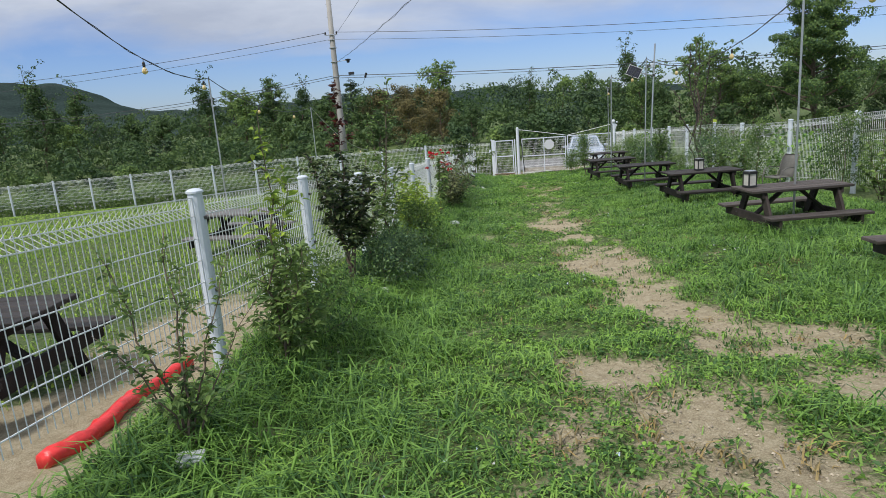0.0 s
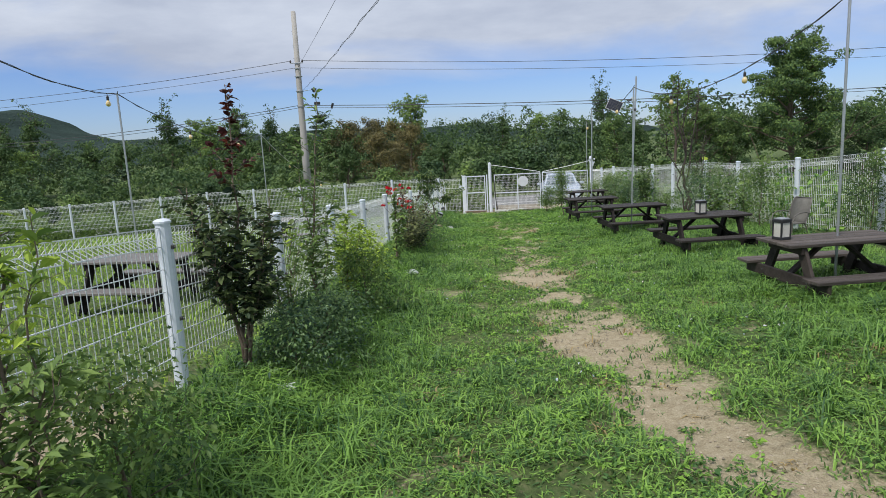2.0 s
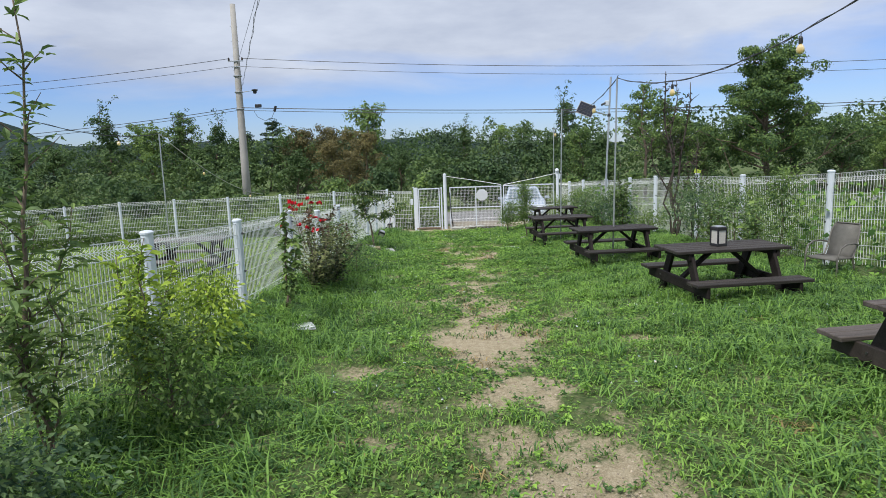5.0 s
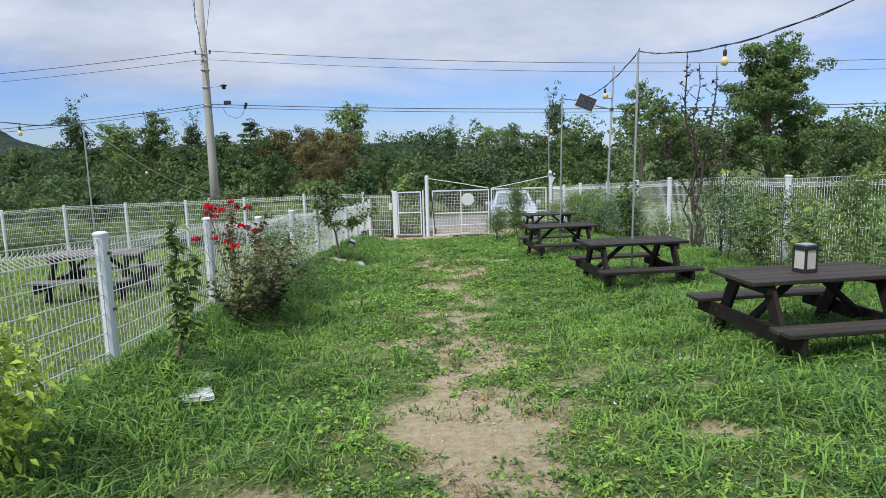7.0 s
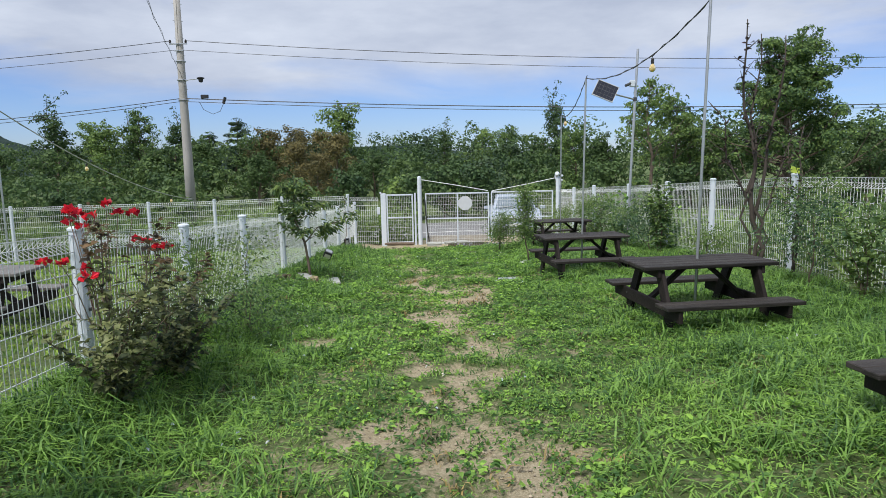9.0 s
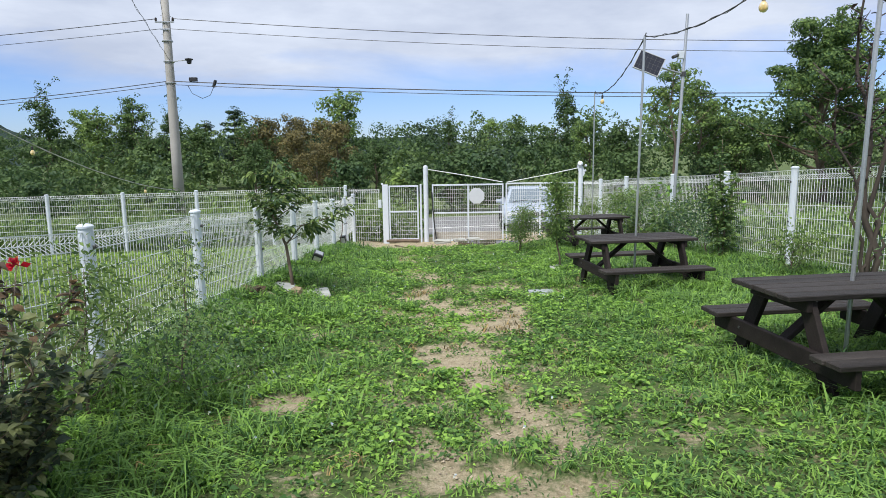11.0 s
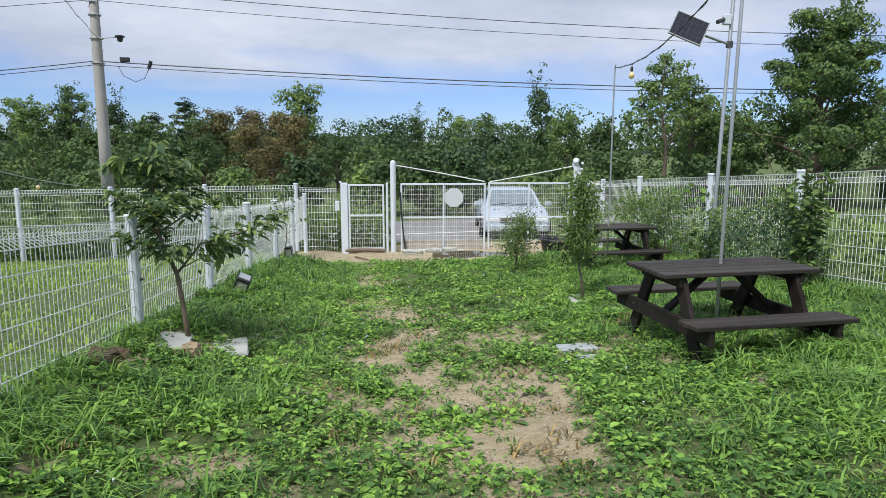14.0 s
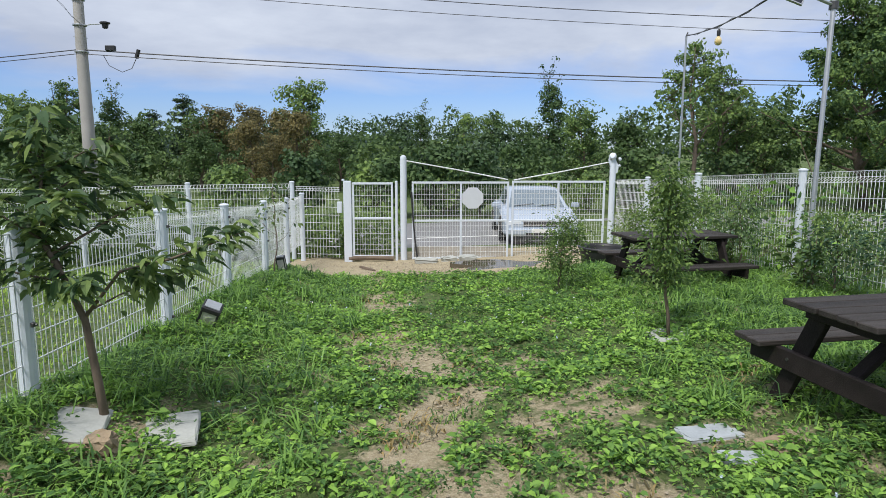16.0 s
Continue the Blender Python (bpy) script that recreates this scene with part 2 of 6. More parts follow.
def leaf_arrays(rng, at, way, size, wide=0.5, fold=0.18, droop=0.25):
    """Folded leaf blades: base points, directions and lengths to corners and triangles."""
    n = len(at)
    way = way / np.maximum(np.linalg.norm(way, axis=1, keepdims=True), 1e-6)
    ref = rng.normal(size=(n, 3))
    ref[:, 2] += 1.2
    side = np.cross(way, ref)
    side /= np.maximum(np.linalg.norm(side, axis=1, keepdims=True), 1e-6)
    up = np.cross(side, way)
    s = np.asarray(size).reshape(-1, 1) * np.ones((n, 1))
    mid = at + way * s * 0.45 - up * s * fold
    tip = at + way * s
    tip[:, 2:] -= s * droop
    left, right = mid + side * s * wide * 0.5 + up * s * fold, mid - side * s * wide * 0.5 + up * s * fold
    v = np.stack((at, left, tip, right), axis=1).reshape(-1, 3)
    k = np.arange(n)[:, None] * 4
    t = np.concatenate((k + np.array([[0, 2, 1]]), k + np.array([[0, 3, 2]])), axis=1).reshape(-1, 3)
    return v, t


def oval_leaves(rng, at, way, size, wide=0.5, fold=0.10, droop=0.25):
    """Pointed oval leaves sunk along the midrib: six triangles each."""
    n = len(at)
    way = way / np.maximum(np.linalg.norm(way, axis=1, keepdims=True), 1e-6)
    ref = rng.normal(0, 0.38, (n, 3))
    ref[:, 2] += 1.0
    side = np.cross(way, ref)
    side /= np.maximum(np.linalg.norm(side, axis=1, keepdims=True), 1e-6)
    up = np.cross(side, way)
    s = np.asarray(size).reshape(-1, 1) * np.ones((n, 1))
    w = s * np.asarray(wide).reshape(-1, 1) * 0.5
    sag = np.zeros((n, 3))
    sag[:, 2:] = -s * droop

    def row(f, k):
        c = at + way * s * f + sag * f * f
        return c - side * w * k + up * s * fold * k, c + side * w * k + up * s * fold * k
    l1, r1 = row(0.28, 0.85)
    l2, r2 = row(0.62, 0.9)
    mid, tip = at + way * s * 0.5 + sag * 0.25, at + way * s + sag
    v = np.stack((mid, at, l1, l2, tip, r2, r1), axis=1).reshape(-1, 3)
    k = np.arange(n)[:, None] * 7
    t = np.concatenate([k + np.array([[0, a, b]]) for a, b in ((1, 2), (2, 3), (3, 4), (4, 5), (5, 6), (6, 1))], axis=1).reshape(-1, 3)
    return v, t


def vnoise(x, y, size, seed=0):
    """Smooth value noise in the plane, 0 to 1."""
    x, y = np.asarray(x, float) / size + 137.3 * seed + 5000, np.asarray(y, float) / size + 71.9 * seed + 5000
    i, j = np.floor(x).astype(np.int64), np.floor(y).astype(np.int64)
    fx, fy = x - i, y - j
    fx, fy = fx * fx * (3 - 2 * fx), fy * fy * (3 - 2 * fy)

    def h(a, b):
        k = (a * 374761393 + b * 668265263 + seed * 974711) & 0x7FFFFFFF
        k = ((k ^ (k >> 13)) * 1274126177) & 0x7FFFFFFF
        return ((k ^ (k >> 16)) & 0xFFFF) / 65535.0

    return (h(i, j) * (1 - fx) + h(i + 1, j) * fx) * (1 - fy) + (h(i, j + 1) * (1 - fx) + h(i + 1, j + 1) * fx) * fy


def ramp01(a, b, x):
    k = np.clip((np.asarray(x, float) - a) / (b - a), 0, 1)
    return k * k * (3 - 2 * k)


# ---- ground ----
GATE_Y = 35.2


def ground(x, y):
    """Height of the sloping yard."""
    x, y = np.asarray(x, float), np.asarray(y, float)
    yy = np.minimum(np.maximum(y, -30), 36.0)
    z = -0.263 - 0.0521 * yy + 0.03 * np.clip(x, -40, 6)
    z = z + 0.30 * ramp01(1.2, 2.4, -x) * (1 - 0.5 * ramp01(28, 34, y)) * (1 - ramp01(34.5, 37, y))
    z = z + 0.06 * ramp01(2.2, 3.4, x) * (1 - ramp01(34.5, 37, y)) - 0.19 * ramp01(29, 35, y)
    return z


def gz(x, y):
    return float(ground(x, y))


BARE = [(1.08, 9.2, 0.72, 1.25, 0.84), (1.32, 7.5, 0.52, 1.2, 0.82), (1.55, 6.3, 0.55, 0.8, 0.78), (2.15, 5.4, 0.9, 0.55, 0.74), (1.3, 3.7, 1.5, 0.9, 0.50), (2.6, 4.3, 0.8, 0.7, 0.60), (0.6, 4.9, 0.7, 0.5, 0.42),
        (0.75, 14.6, 0.50, 2.2, 0.68), (0.80, 13.5, 0.95, 0.8, 0.62), (1.45, 14.4, 0.5, 0.4, 0.5), (0.4, 15.6, 1.2, 0.9, 0.52), (0.85, 12.6, 0.5, 0.6, 0.52),
        (0.75, 18.6, 0.35, 0.8, 0.52), (0.55, 20.1, 0.6, 0.7, 0.60), (1.0, 22.4, 0.48, 0.7, 0.80), (0.35, 22.2, 0.55, 0.9, 0.74), (-0.05, 23.6, 0.42, 0.7, 0.74), (0.27, 24.4, 0.35, 0.5, 0.55), (0.8, 21.4, 0.7, 0.6, 0.74),
        (-0.30, 26.0, 0.3, 0.9, 0.60), (-0.35, 28.5, 0.42, 0.9, 0.80), (-0.6, 12.3, 0.3, 0.25, 0.55), (-0.25, 10.4, 0.35, 0.25, 0.55), (-1.15, 10.6, 0.3, 0.2, 0.5), (-0.97, 24.85, 0.38, 0.3, 0.62), (-1.1, 21.2, 0.35, 0.3, 0.62), (-0.97, 18.9, 0.3, 0.25, 0.55), (2.3, 12.95, 0.3, 0.2, 0.5), (2.25, 19.7, 0.3, 0.22, 0.5), (2.95, 20.7, 0.35, 0.25, 0.5),
        (-1.85, 23.55, 0.42, 0.38, 0.70), (1.82, 23.3, 0.34, 0.36, 0.60), (-2.2, 22.7, 0.3, 0.3, 0.6)]
PATH_Y, PATH_X = (0, 6, 9, 12, 16, 20, 22.5, 24, 26, 28.5, 32), (1.2, 1.4, 1.2, 0.8, 0.8, 0.5, 0.4, 0.05, -0.27, -0.35, -0.3)


def bare(x, y):
    """How bare the soil is: 1 on the trodden patches and at the gate, 0 in the grass."""
    x, y = np.asarray(x, float), np.asarray(y, float)
    wob = (vnoise(x, y, 0.48, 3) - 0.5) * 0.9 + (vnoise(x, y, 0.15, 4) - 0.5) * 0.6
    b = np.zeros_like(x)
    for cx, cy, rx, ry, s in BARE:
        d = np.sqrt(((x - cx) / rx) ** 2 + ((y - cy) / ry) ** 2)
        b = np.maximum(b, s * (1 - ramp01(0.45, 1.25, d)))
    b = b + wob * ramp01(0.05, 0.5, b) * 1.1
    speck = vnoise(x, y, 0.42, 8) * 0.6 + vnoise(x, y, 0.15, 9) * 0.4
    b = np.maximum(b, ramp01(0.66, 0.80, speck) * (0.34 + 0.2 * ramp01(17, 21, y)) * (x > -2.3) * (x < 5.2) * (y < 31))
    trod = np.abs(x - np.interp(y, PATH_Y, PATH_X)) / (0.75 + 0.55 * ramp01(17, 21, y) * (1 - ramp01(24, 26, y)))
    b = np.maximum(b, ramp01(0.44, 0.66, speck) * 0.60 * (1 - ramp01(0.45, 1.1, trod)) * (y > 9) * (y < 31.5))
    apron = ramp01(31.4, 31.9, y + (vnoise(x, y, 0.5, 5) - 0.5) * 0.7) * (x > -2.7) * (x < 4.6) * (y < 36.8)
    strip = (1 - ramp01(0.35, 0.9, np.abs(x + 3.25 + (vnoise(x, y, 0.8, 6) - 0.5) * 0.5))) * (1 - ramp01(5.5, 8.5, y)) * (x < -2.5)
    return np.clip(np.maximum(np.maximum(b, apron), strip), 0, 1)


def hump(x, y):
    """Low mounds of matted turf between the worn spots, 0 to 1."""
    k = vnoise(x, y, 0.42, 11) * 0.62 + vnoise(x, y, 0.19, 12) * 0.38
    return ramp01(0.30, 0.72, k) * (1 - ramp01(0.15, 0.5, bare(x, y)))


def turf(x, y):
    """Height of the turf's surface in the yard."""
    x, y = np.asarray(x, float), np.asarray(y, float)
    return ground(x, y) + 0.055 * hump(x, y) * (x > -2.6) * (x < 6.5) * (y < 31.5)


def axis(fine, step, outer):
    a, b = fine
    return np.unique(np.round(np.concatenate((np.arange(a, b + 1e-6, step), [o for o in outer if o < a or o > b])), 4))


OUTER = [-2500, -1200, -600, -300, -180, -120, -90, -70, -55, -45, -38, -32, -27, -23, -20, -17, -14, -12, -10, -8.5, -7, -6, -5, -4.4,
         8, 9, 10, 11.5, 13, 15, 18, 22, 27, 33, 38, 42, 50, 60, 80, 110, 160, 250, 400, 700, 1300, 2500]
gx, gy = axis((-4.0, 7.4), 0.095, OUTER), axis((0.0, 36.9), 0.095, OUTER + [37.5])
GX, GY = np.meshgrid(gx, gy)
GB = bare(GX, GY)
rough_ = (vnoise(GX, GY, 0.5, 1) - 0.5) * 0.035 + (vnoise(GX, GY, 0.16, 2) - 0.5) * 0.022 * (1 - 0.6 * GB)
GZ = turf(GX, GY) + rough_ * (np.abs(GX) < 45) * (GY < 36.5)
far = np.hypot(GX, GY - 20)
GZ = np.where(far > 120, GZ + (far - 120) * 0.006, GZ)
nx, ny = len(gx), len(gy)
idx = np.arange(nx * ny).reshape(ny, nx)
quads = np.stack((idx[:-1, :-1], idx[:-1, 1:], idx[1:, 1:], idx[1:, :-1]), axis=-1).reshape(-1, 4)
tris = np.concatenate((quads[:, [0, 1, 2]], quads[:, [0, 2, 3]]))


def soil_material():
    m = bpy.data.materials.new("grassy_soil")
    m.use_nodes = True
    n, l = m.node_tree.nodes, m.node_tree.links
    p = n["Principled BSDF"]
    p.inputs["Roughness"].default_value = 0.95
    p.inputs["Specular IOR Level"].default_value = 0.2
    tc = n.new("ShaderNodeTexCoord")

    def noise_tex(scale, detail=5.0, rough=0.6):
        t = n.new("ShaderNodeTexNoise")
        t.inputs["Scale"].default_value, t.inputs["Detail"].default_value, t.inputs["Roughness"].default_value = scale, detail, rough
        l.new(tc.outputs["Object"], t.inputs["Vector"])
        return t

    def ramp(src, stops):
        r = n.new("ShaderNodeValToRGB")
        e = r.color_ramp.elements
        while len(e) < len(stops):
            e.new(0.5)
        for k, (pos, col) in zip(e, stops):
            k.position, k.color = pos, tuple(col) + (1,)
        l.new(src, r.inputs[0])
        return r.outputs[0]

    att = n.new("ShaderNodeAttribute")
    att.attribute_name = "bare"
    grit, clod, fringe = noise_tex(75.0, 5.0, 0.8), noise_tex(14.0), noise_tex(22.0, 6.0, 0.7)
    sand = ramp(grit.outputs["Fac"], ((0.3, (0.15, 0.115, 0.07)), (0.5, (0.415, 0.350, 0.230)), (0.72, (0.76, 0.67, 0.50))))
    patch = ramp(clod.outputs["Fac"], ((0.32, (0.23, 0.18, 0.105)), (0.5, (0.405, 0.340, 0.220)), (0.68, (0.54, 0.465, 0.33))))
    mixs = n.new("ShaderNodeMix")
    mixs.data_type = "RGBA"
    mixs.inputs[0].default_value = 0.45
    l.new(sand, mixs.inputs[6])
    l.new(patch, mixs.inputs[7])
    turf = ramp(clod.outputs["Fac"], ((0.3, (0.048, 0.070, 0.026)), (0.5, (0.092, 0.138, 0.044)), (0.72, (0.175, 0.180, 0.085))))
    mixg = n.new("ShaderNodeMix")
    mixg.data_type = "RGBA"
    edge = n.new("ShaderNodeMapRange")
    edge.inputs[1].default_value, edge.inputs[2].default_value = 0.14, 0.56
    fray = n.new("ShaderNodeMath")
    fray.operation = "MULTIPLY_ADD"
    l.new(fringe.outputs["Fac"], fray.inputs[0])
    fray.inputs[1].default_value = 1.5
    low_ = n.new("ShaderNodeMath")
    low_.operation = "SUBTRACT"
    l.new(att.outputs["Fac"], low_.inputs[0])
    low_.inputs[1].default_value = 0.75
    l.new(low_.outputs[0], fray.inputs[2])
    l.new(fray.outputs[0], edge.inputs[0])
    l.new(edge.outputs[0], mixg.inputs[0])
    l.new(turf, mixg.inputs[6])
    l.new(mixs.outputs[2], mixg.inputs[7])
    l.new(mixg.outputs[2], p.inputs["Base Color"])
    bp = n.new("ShaderNodeBump")
    bp.inputs["Strength"].default_value, bp.inputs["Distance"].default_value = 0.9, 0.02
    l.new(grit.outputs["Fac"], bp.inputs["Height"])
    l.new(bp.outputs[0], p.inputs["Normal"])
    return m


me = tri_mesh("ground", np.stack((GX, GY, GZ), axis=-1).reshape(-1, 3), tris, soil_material(), True)
me.attributes.new("bare", "FLOAT", "POINT").data.foreach_set("value", GB.astype(np.float32).ravel())
tagged(new("ground", me), "sloping yard of green weeds with trodden bare sandy patches", "ground", kind="structure")

# road behind the gate
g = Geo()
rx = [-300, -150, -80, -50] + list(range(-40, 60, 4)) + [80, 150, 300]
rv, rf = [], []
for i, x in enumerate(rx):
    z = gz(x, 40) + 0.012
    for y, dz in ((37.3, -0.05), (37.6, 0.0), (43.6, 0.0), (43.9, -0.05)):
        rv.append((x, y, z + dz))
    if i:
        for j in range(3):
            k = (i - 1) * 4 + j
            rf.append((k, k + 4, k + 5, k + 1))
g.add(rv, rf)
tagged(part("road", g, ASPHALT), "pale worn asphalt country road behind the gate", "road", kind="structure")
g = Geo()
for x0 in range(-44, 60, 4):
    g.add([(x0, 39.25, gz(x0, 40) + 0.017), (x0 + 4, 39.25, gz(x0 + 4, 40) + 0.017), (x0 + 4, 39.4, gz(x0 + 4, 40) + 0.017), (x0, 39.4, gz(x0, 40) + 0.017)], [(0, 1, 2, 3)])
tagged(part("road_line", g, LINEPAINT), "white painted line along the road edge", "road marking", kind="structure")

# ---- fences ----
POST_R = 0.055


def post_mesh(h, r=POST_R):
    g = Geo()
    g.smooth = False
    g.lathe([(r, 0), (r, h - 0.035), (r * 1.18, h - 0.034), (r * 1.18, h - 0.018), (r * 0.85, h - 0.005), (r * 0.4, h), (0.002, h + 0.001)], 14)
    return g


def clamp_geo():
    g = Geo()
    g.box((0, 0, 0), (0.034, 0.03, 0.03), bev=0.004)
    g.tube([(0.018, 0, 0), (0.030, 0, 0)], 0.008, 6)
    return g


CLAMP = clamp_geo().mesh("clamp", BOLT)
WIRE_R = 0.0036


def panel_geo(a, b, h, roll=0.13, pitch=0.062, side=-1.0, rows=5, r=WIRE_R):
    """Welded wire mesh between two posts, a and b being the top points; the top is rolled into a triangle."""
    a, b = Vector(a), Vector(b)
    d = b - a
    flat = Vector((d.x, d.y, 0)).normalized()
    out = Vector((-flat.y, flat.x, 0)) * side
    n = max(3, int(round(Vector((d.x, d.y, 0)).length / pitch)))
    g = Geo()
    zig = h / rows
    for i in range(1, n):
        p = a + d * (i / n)
        top, fold, back = p + Vector((0, 0, -roll * 0.05)), p + out * 0.075 + Vector((0, 0, -roll * 0.55)), p + Vector((0, 0, -roll))
        g.tube([p + Vector((0, 0, -h)), back, top, fold, p + d * (0.5 / n) + Vector((0, 0, -roll * 0.98))], r, 3, caps=False)
    e0, e1 = a + flat * 0.04, b - flat * 0.04
    for z, o in ((-roll * 0.05, 0.0), (-roll * 0.55, 0.075), (-roll, 0.0)):
        g.tube([e0 + out * o + Vector((0, 0, z)), e1 + out * o + Vector((0, 0, z))], r * 1.35, 4)
    for k in range(1, rows):
        z = Vector((0, 0, -roll - (h - roll) * k / (rows - 0.5)))
        g.tube([e0 + z, e1 + z], r * 1.35, 4)
    return g


def fence(name, label, tops, h, roll, side, rows, pitch, dig=0.12, clamp_on=1.0, r=WIRE_R):
    """tops: the top of each post."""
    base = thing(name, label, "fence", pose(tops[0][0], tops[0][1], gz(tops[0][0], tops[0][1])))
    o = Vector(base.matrix_basis.translation)
    for i, p in enumerate(tops):
        foot = gz(p[0], p[1]) - dig
        post = part("post", post_mesh(p[2] - foot), WHITE, base, m=Matrix.Translation(Vector((p[0], p[1], foot)) - o))
        if clamp_on:
            for k in (0.16, 0.5, 0.86):
                part("clamp", CLAMP, BOLT, post, m=pose(clamp_on * POST_R, 0, (p[2] - foot) * k))
        if i + 1 < len(tops):
            q = tops[i + 1]
            a, b = Vector(p) - o - Vector((0, 0, 0.06)), Vector(q) - o - Vector((0, 0, 0.06))
            part("mesh_panel", panel_geo(a, b, h, roll, pitch, side, rows, r), WIRE, base)
    return base


LEFT_X = -2.5
left_y = [(-2.9, 1.78), (-0.45, 1.60), (2.1, 1.40), (4.60, 1.22), (7.05, 1.04), (9.55, 0.80), (12.0, 0.63), (14.42, 0.48), (16.95, 0.36), (19.17, 0.16), (21.43, 0.07),
          (23.86, -0.11), (26.2, -0.22), (28.38, -0.35), (30.67, -0.48), (32.65, -0.57), (34.6, -0.60)]
left_fence = fence("wire_fence", "white coated wire mesh fence with round capped posts beside shrubs", [(LEFT_X, y, z) for y, z in left_y], 1.10, 0.15, 1.0, 6, 0.058)
back_x = [(-2.82, -0.36), (-5.25, -0.39), (-7.73, -0.45), (-10.15, -0.49), (-12.65, -0.52), (-15.2, -0.56), (-17.8, -0.70), (-20.42, -0.80), (-22.95, -0.88), (-25.6, -0.97), (-28.0, -1.0), (-31.0, -1.13), (-33.6, -1.2), (-36.2, -1.28), (-38.8, -1.36)]
fence("boundary_fence", "long white wire mesh fence along the lawn and woods", [(x, GATE_Y, z) for x, z in back_x], 1.45, 0.15, 1.0, 7, 0.075, clamp_on=0, r=0.0048)
right_y = [(6.6, 1.60), (9.25, 1.38), (11.9, 1.17), (14.49, 0.97), (17.2, 0.73), (19.95, 0.56), (22.0, 0.52), (24.5, 0.37), (26.5, 0.24), (28.76, 0.11), (31.5, -0.04), (33.5, -0.19)]
right_tops = [(7.0 - 0.0966 * (y - 14.5), y, z) for y, z in right_y]
right_fence = fence("overgrown_fence", "white wire mesh fence overgrown with vines and shrubs", right_tops, 1.50, 0.15, -1.0, 7, 0.062, clamp_on=-1.0)


# ---- gate ----
def mesh_grid(g, x0, x1, z0, z1, dx, dz, r=0.0038):
    n = int(round((x1 - x0) / dx))
    for i in range(1, n):
        x = x0 + (x1 - x0) * i / n
        g.tube([(x, 0, z0), (x, 0, z1)], r, 3, caps=False)
    n = int(round((z1 - z0) / dz))
    for i in range(1, n):
        z = z0 + (z1 - z0) * i / n
        g.tube([(x0, 0, z), (x1, 0, z)], r * 1.1, 3, caps=False)


def gate_leaf(base, x0, x1, z0, z1, rail, w=0.05, upright=None, label=""):
    leaf = part("leaf_frame", Geo(), WHITE, base)
    g = Geo()
    g.box(((x0 + x1) / 2, 0, z1), (x1 - x0, 0.045, w), bev=0.006)
    g.box(((x0 + x1) / 2, 0, z0), (x1 - x0, 0.045, w), bev=0.006)
    g.box(((x0 + x1) / 2, 0.002, rail), (x1 - x0 - w, 0.04, w), bev=0.006)
    for x in (x0 + w / 2, x1 - w / 2) + ((upright,) if upright else ()):
        g.box((x, 0.001, (z0 + z1) / 2), (w, 0.043, z1 - z0 - w), bev=0.006)
    old = leaf.data
    leaf.data = g.mesh("leaf_frame", WHITE)
    bpy.data.meshes.remove(old)
    g = Geo()
    mesh_grid(g, x0 + w, x1 - w, z0 + w / 2, z1 - w / 2, 0.062, 0.13)
    part("leaf_mesh", g, WIRE, leaf)
    return leaf


gate_floor = gz(1, GATE_Y)
gate = thing("double_gate", "white steel mesh double gate with braced tall posts", "gate", pose(0, GATE_Y, gate_floor))
L = gate_floor + 0.06
gate_leaf(gate, 0.03, 2.39, -2.18 - L, -0.34 - L, -1.26 - L, upright=1.22)
gate_leaf(gate, 2.46, 4.76, -2.18 - L, -0.32 - L, -1.26 - L, upright=3.6)
tall_l = part("gate_post", Geo().lathe([(0.078, -0.3), (0.078, 2.43), (0.07, 2.48), (0.025, 2.51)], 16), WHITE, gate, m=pose(-0.17, 0, 0))
tall_r = part("gate_post", Geo().lathe([(0.075, -0.3), (0.075, 2.28), (0.065, 2.42), (0.03, 2.45)], 16), WHITE, gate, m=pose(4.93, 0, 0))
part("stay_cable", Geo().tube([(-0.12, 0, 2.38), (1.1, -0.01, 2.17), (2.36, 0, 1.93)], 0.014, 6), WIRE, gate, "white rope stay")
part("stay_cable", Geo().tube([(4.88, 0, 2.36), (3.7, -0.01, 2.13), (2.5, 0, 1.92)], 0.014, 6), WIRE, gate, "white rope stay")
SIGN = material("white_sign_face", (0.56, 0.59, 0.62), rough=0.4, vary=0.05, bump=0.05)
part("sign_plate", Geo().lathe([(0.27, -0.006), (0.275, 0), (0.27, 0.006)], 8), SIGN, gate, "blank white octagonal plate", m=pose(1.5, -0.05, -0.71 - L, 90, 22.5, 0))
# Gate has no board here; pale strip added for the road behind.
part("bottom_kick_board", Geo().box((1.2, 0.03, -2.02 - L), (2.25, 0.02, 0.26), bev=0.004), CONCRETE, gate, "added pale band where the road shows through")
part("chain", Geo().tube([(0.02, -0.05, -0.55 - L), (0.05, -0.06, -1.1 - L), (0.1, -0.06, -1.7 - L), (0.16, -0.08, -2.2 - L)], 0.022, 6), BLACK, gate, "hanging black hose")

wicket = thing("small_gate", "white steel mesh pedestrian gate with lock box", "gate", pose(-1.0, GATE_Y, gate_floor))
gate_leaf(wicket, -0.40, 0.58, -2.12 - L, -0.36 - L, -1.20 - L)
part("post", Geo().box((-0.51, 0, 0.9), (0.19, 0.12, 2.0), bev=0.012), WHITE, wicket)
part("post_cap", Geo().box((-0.61, 0, 1.92), (0.06, 0.11, 0.05), bev=0.01), WHITE, wicket)
part("post", Geo().box((0.66, 0, 0.9), (0.06, 0.07, 2.0), bev=0.01), WHITE, wicket)
part("lock_box", Geo().box((-0.70, -0.03, 1.27), (0.12, 0.10, 0.27), bev=0.012), WHITE, wicket)
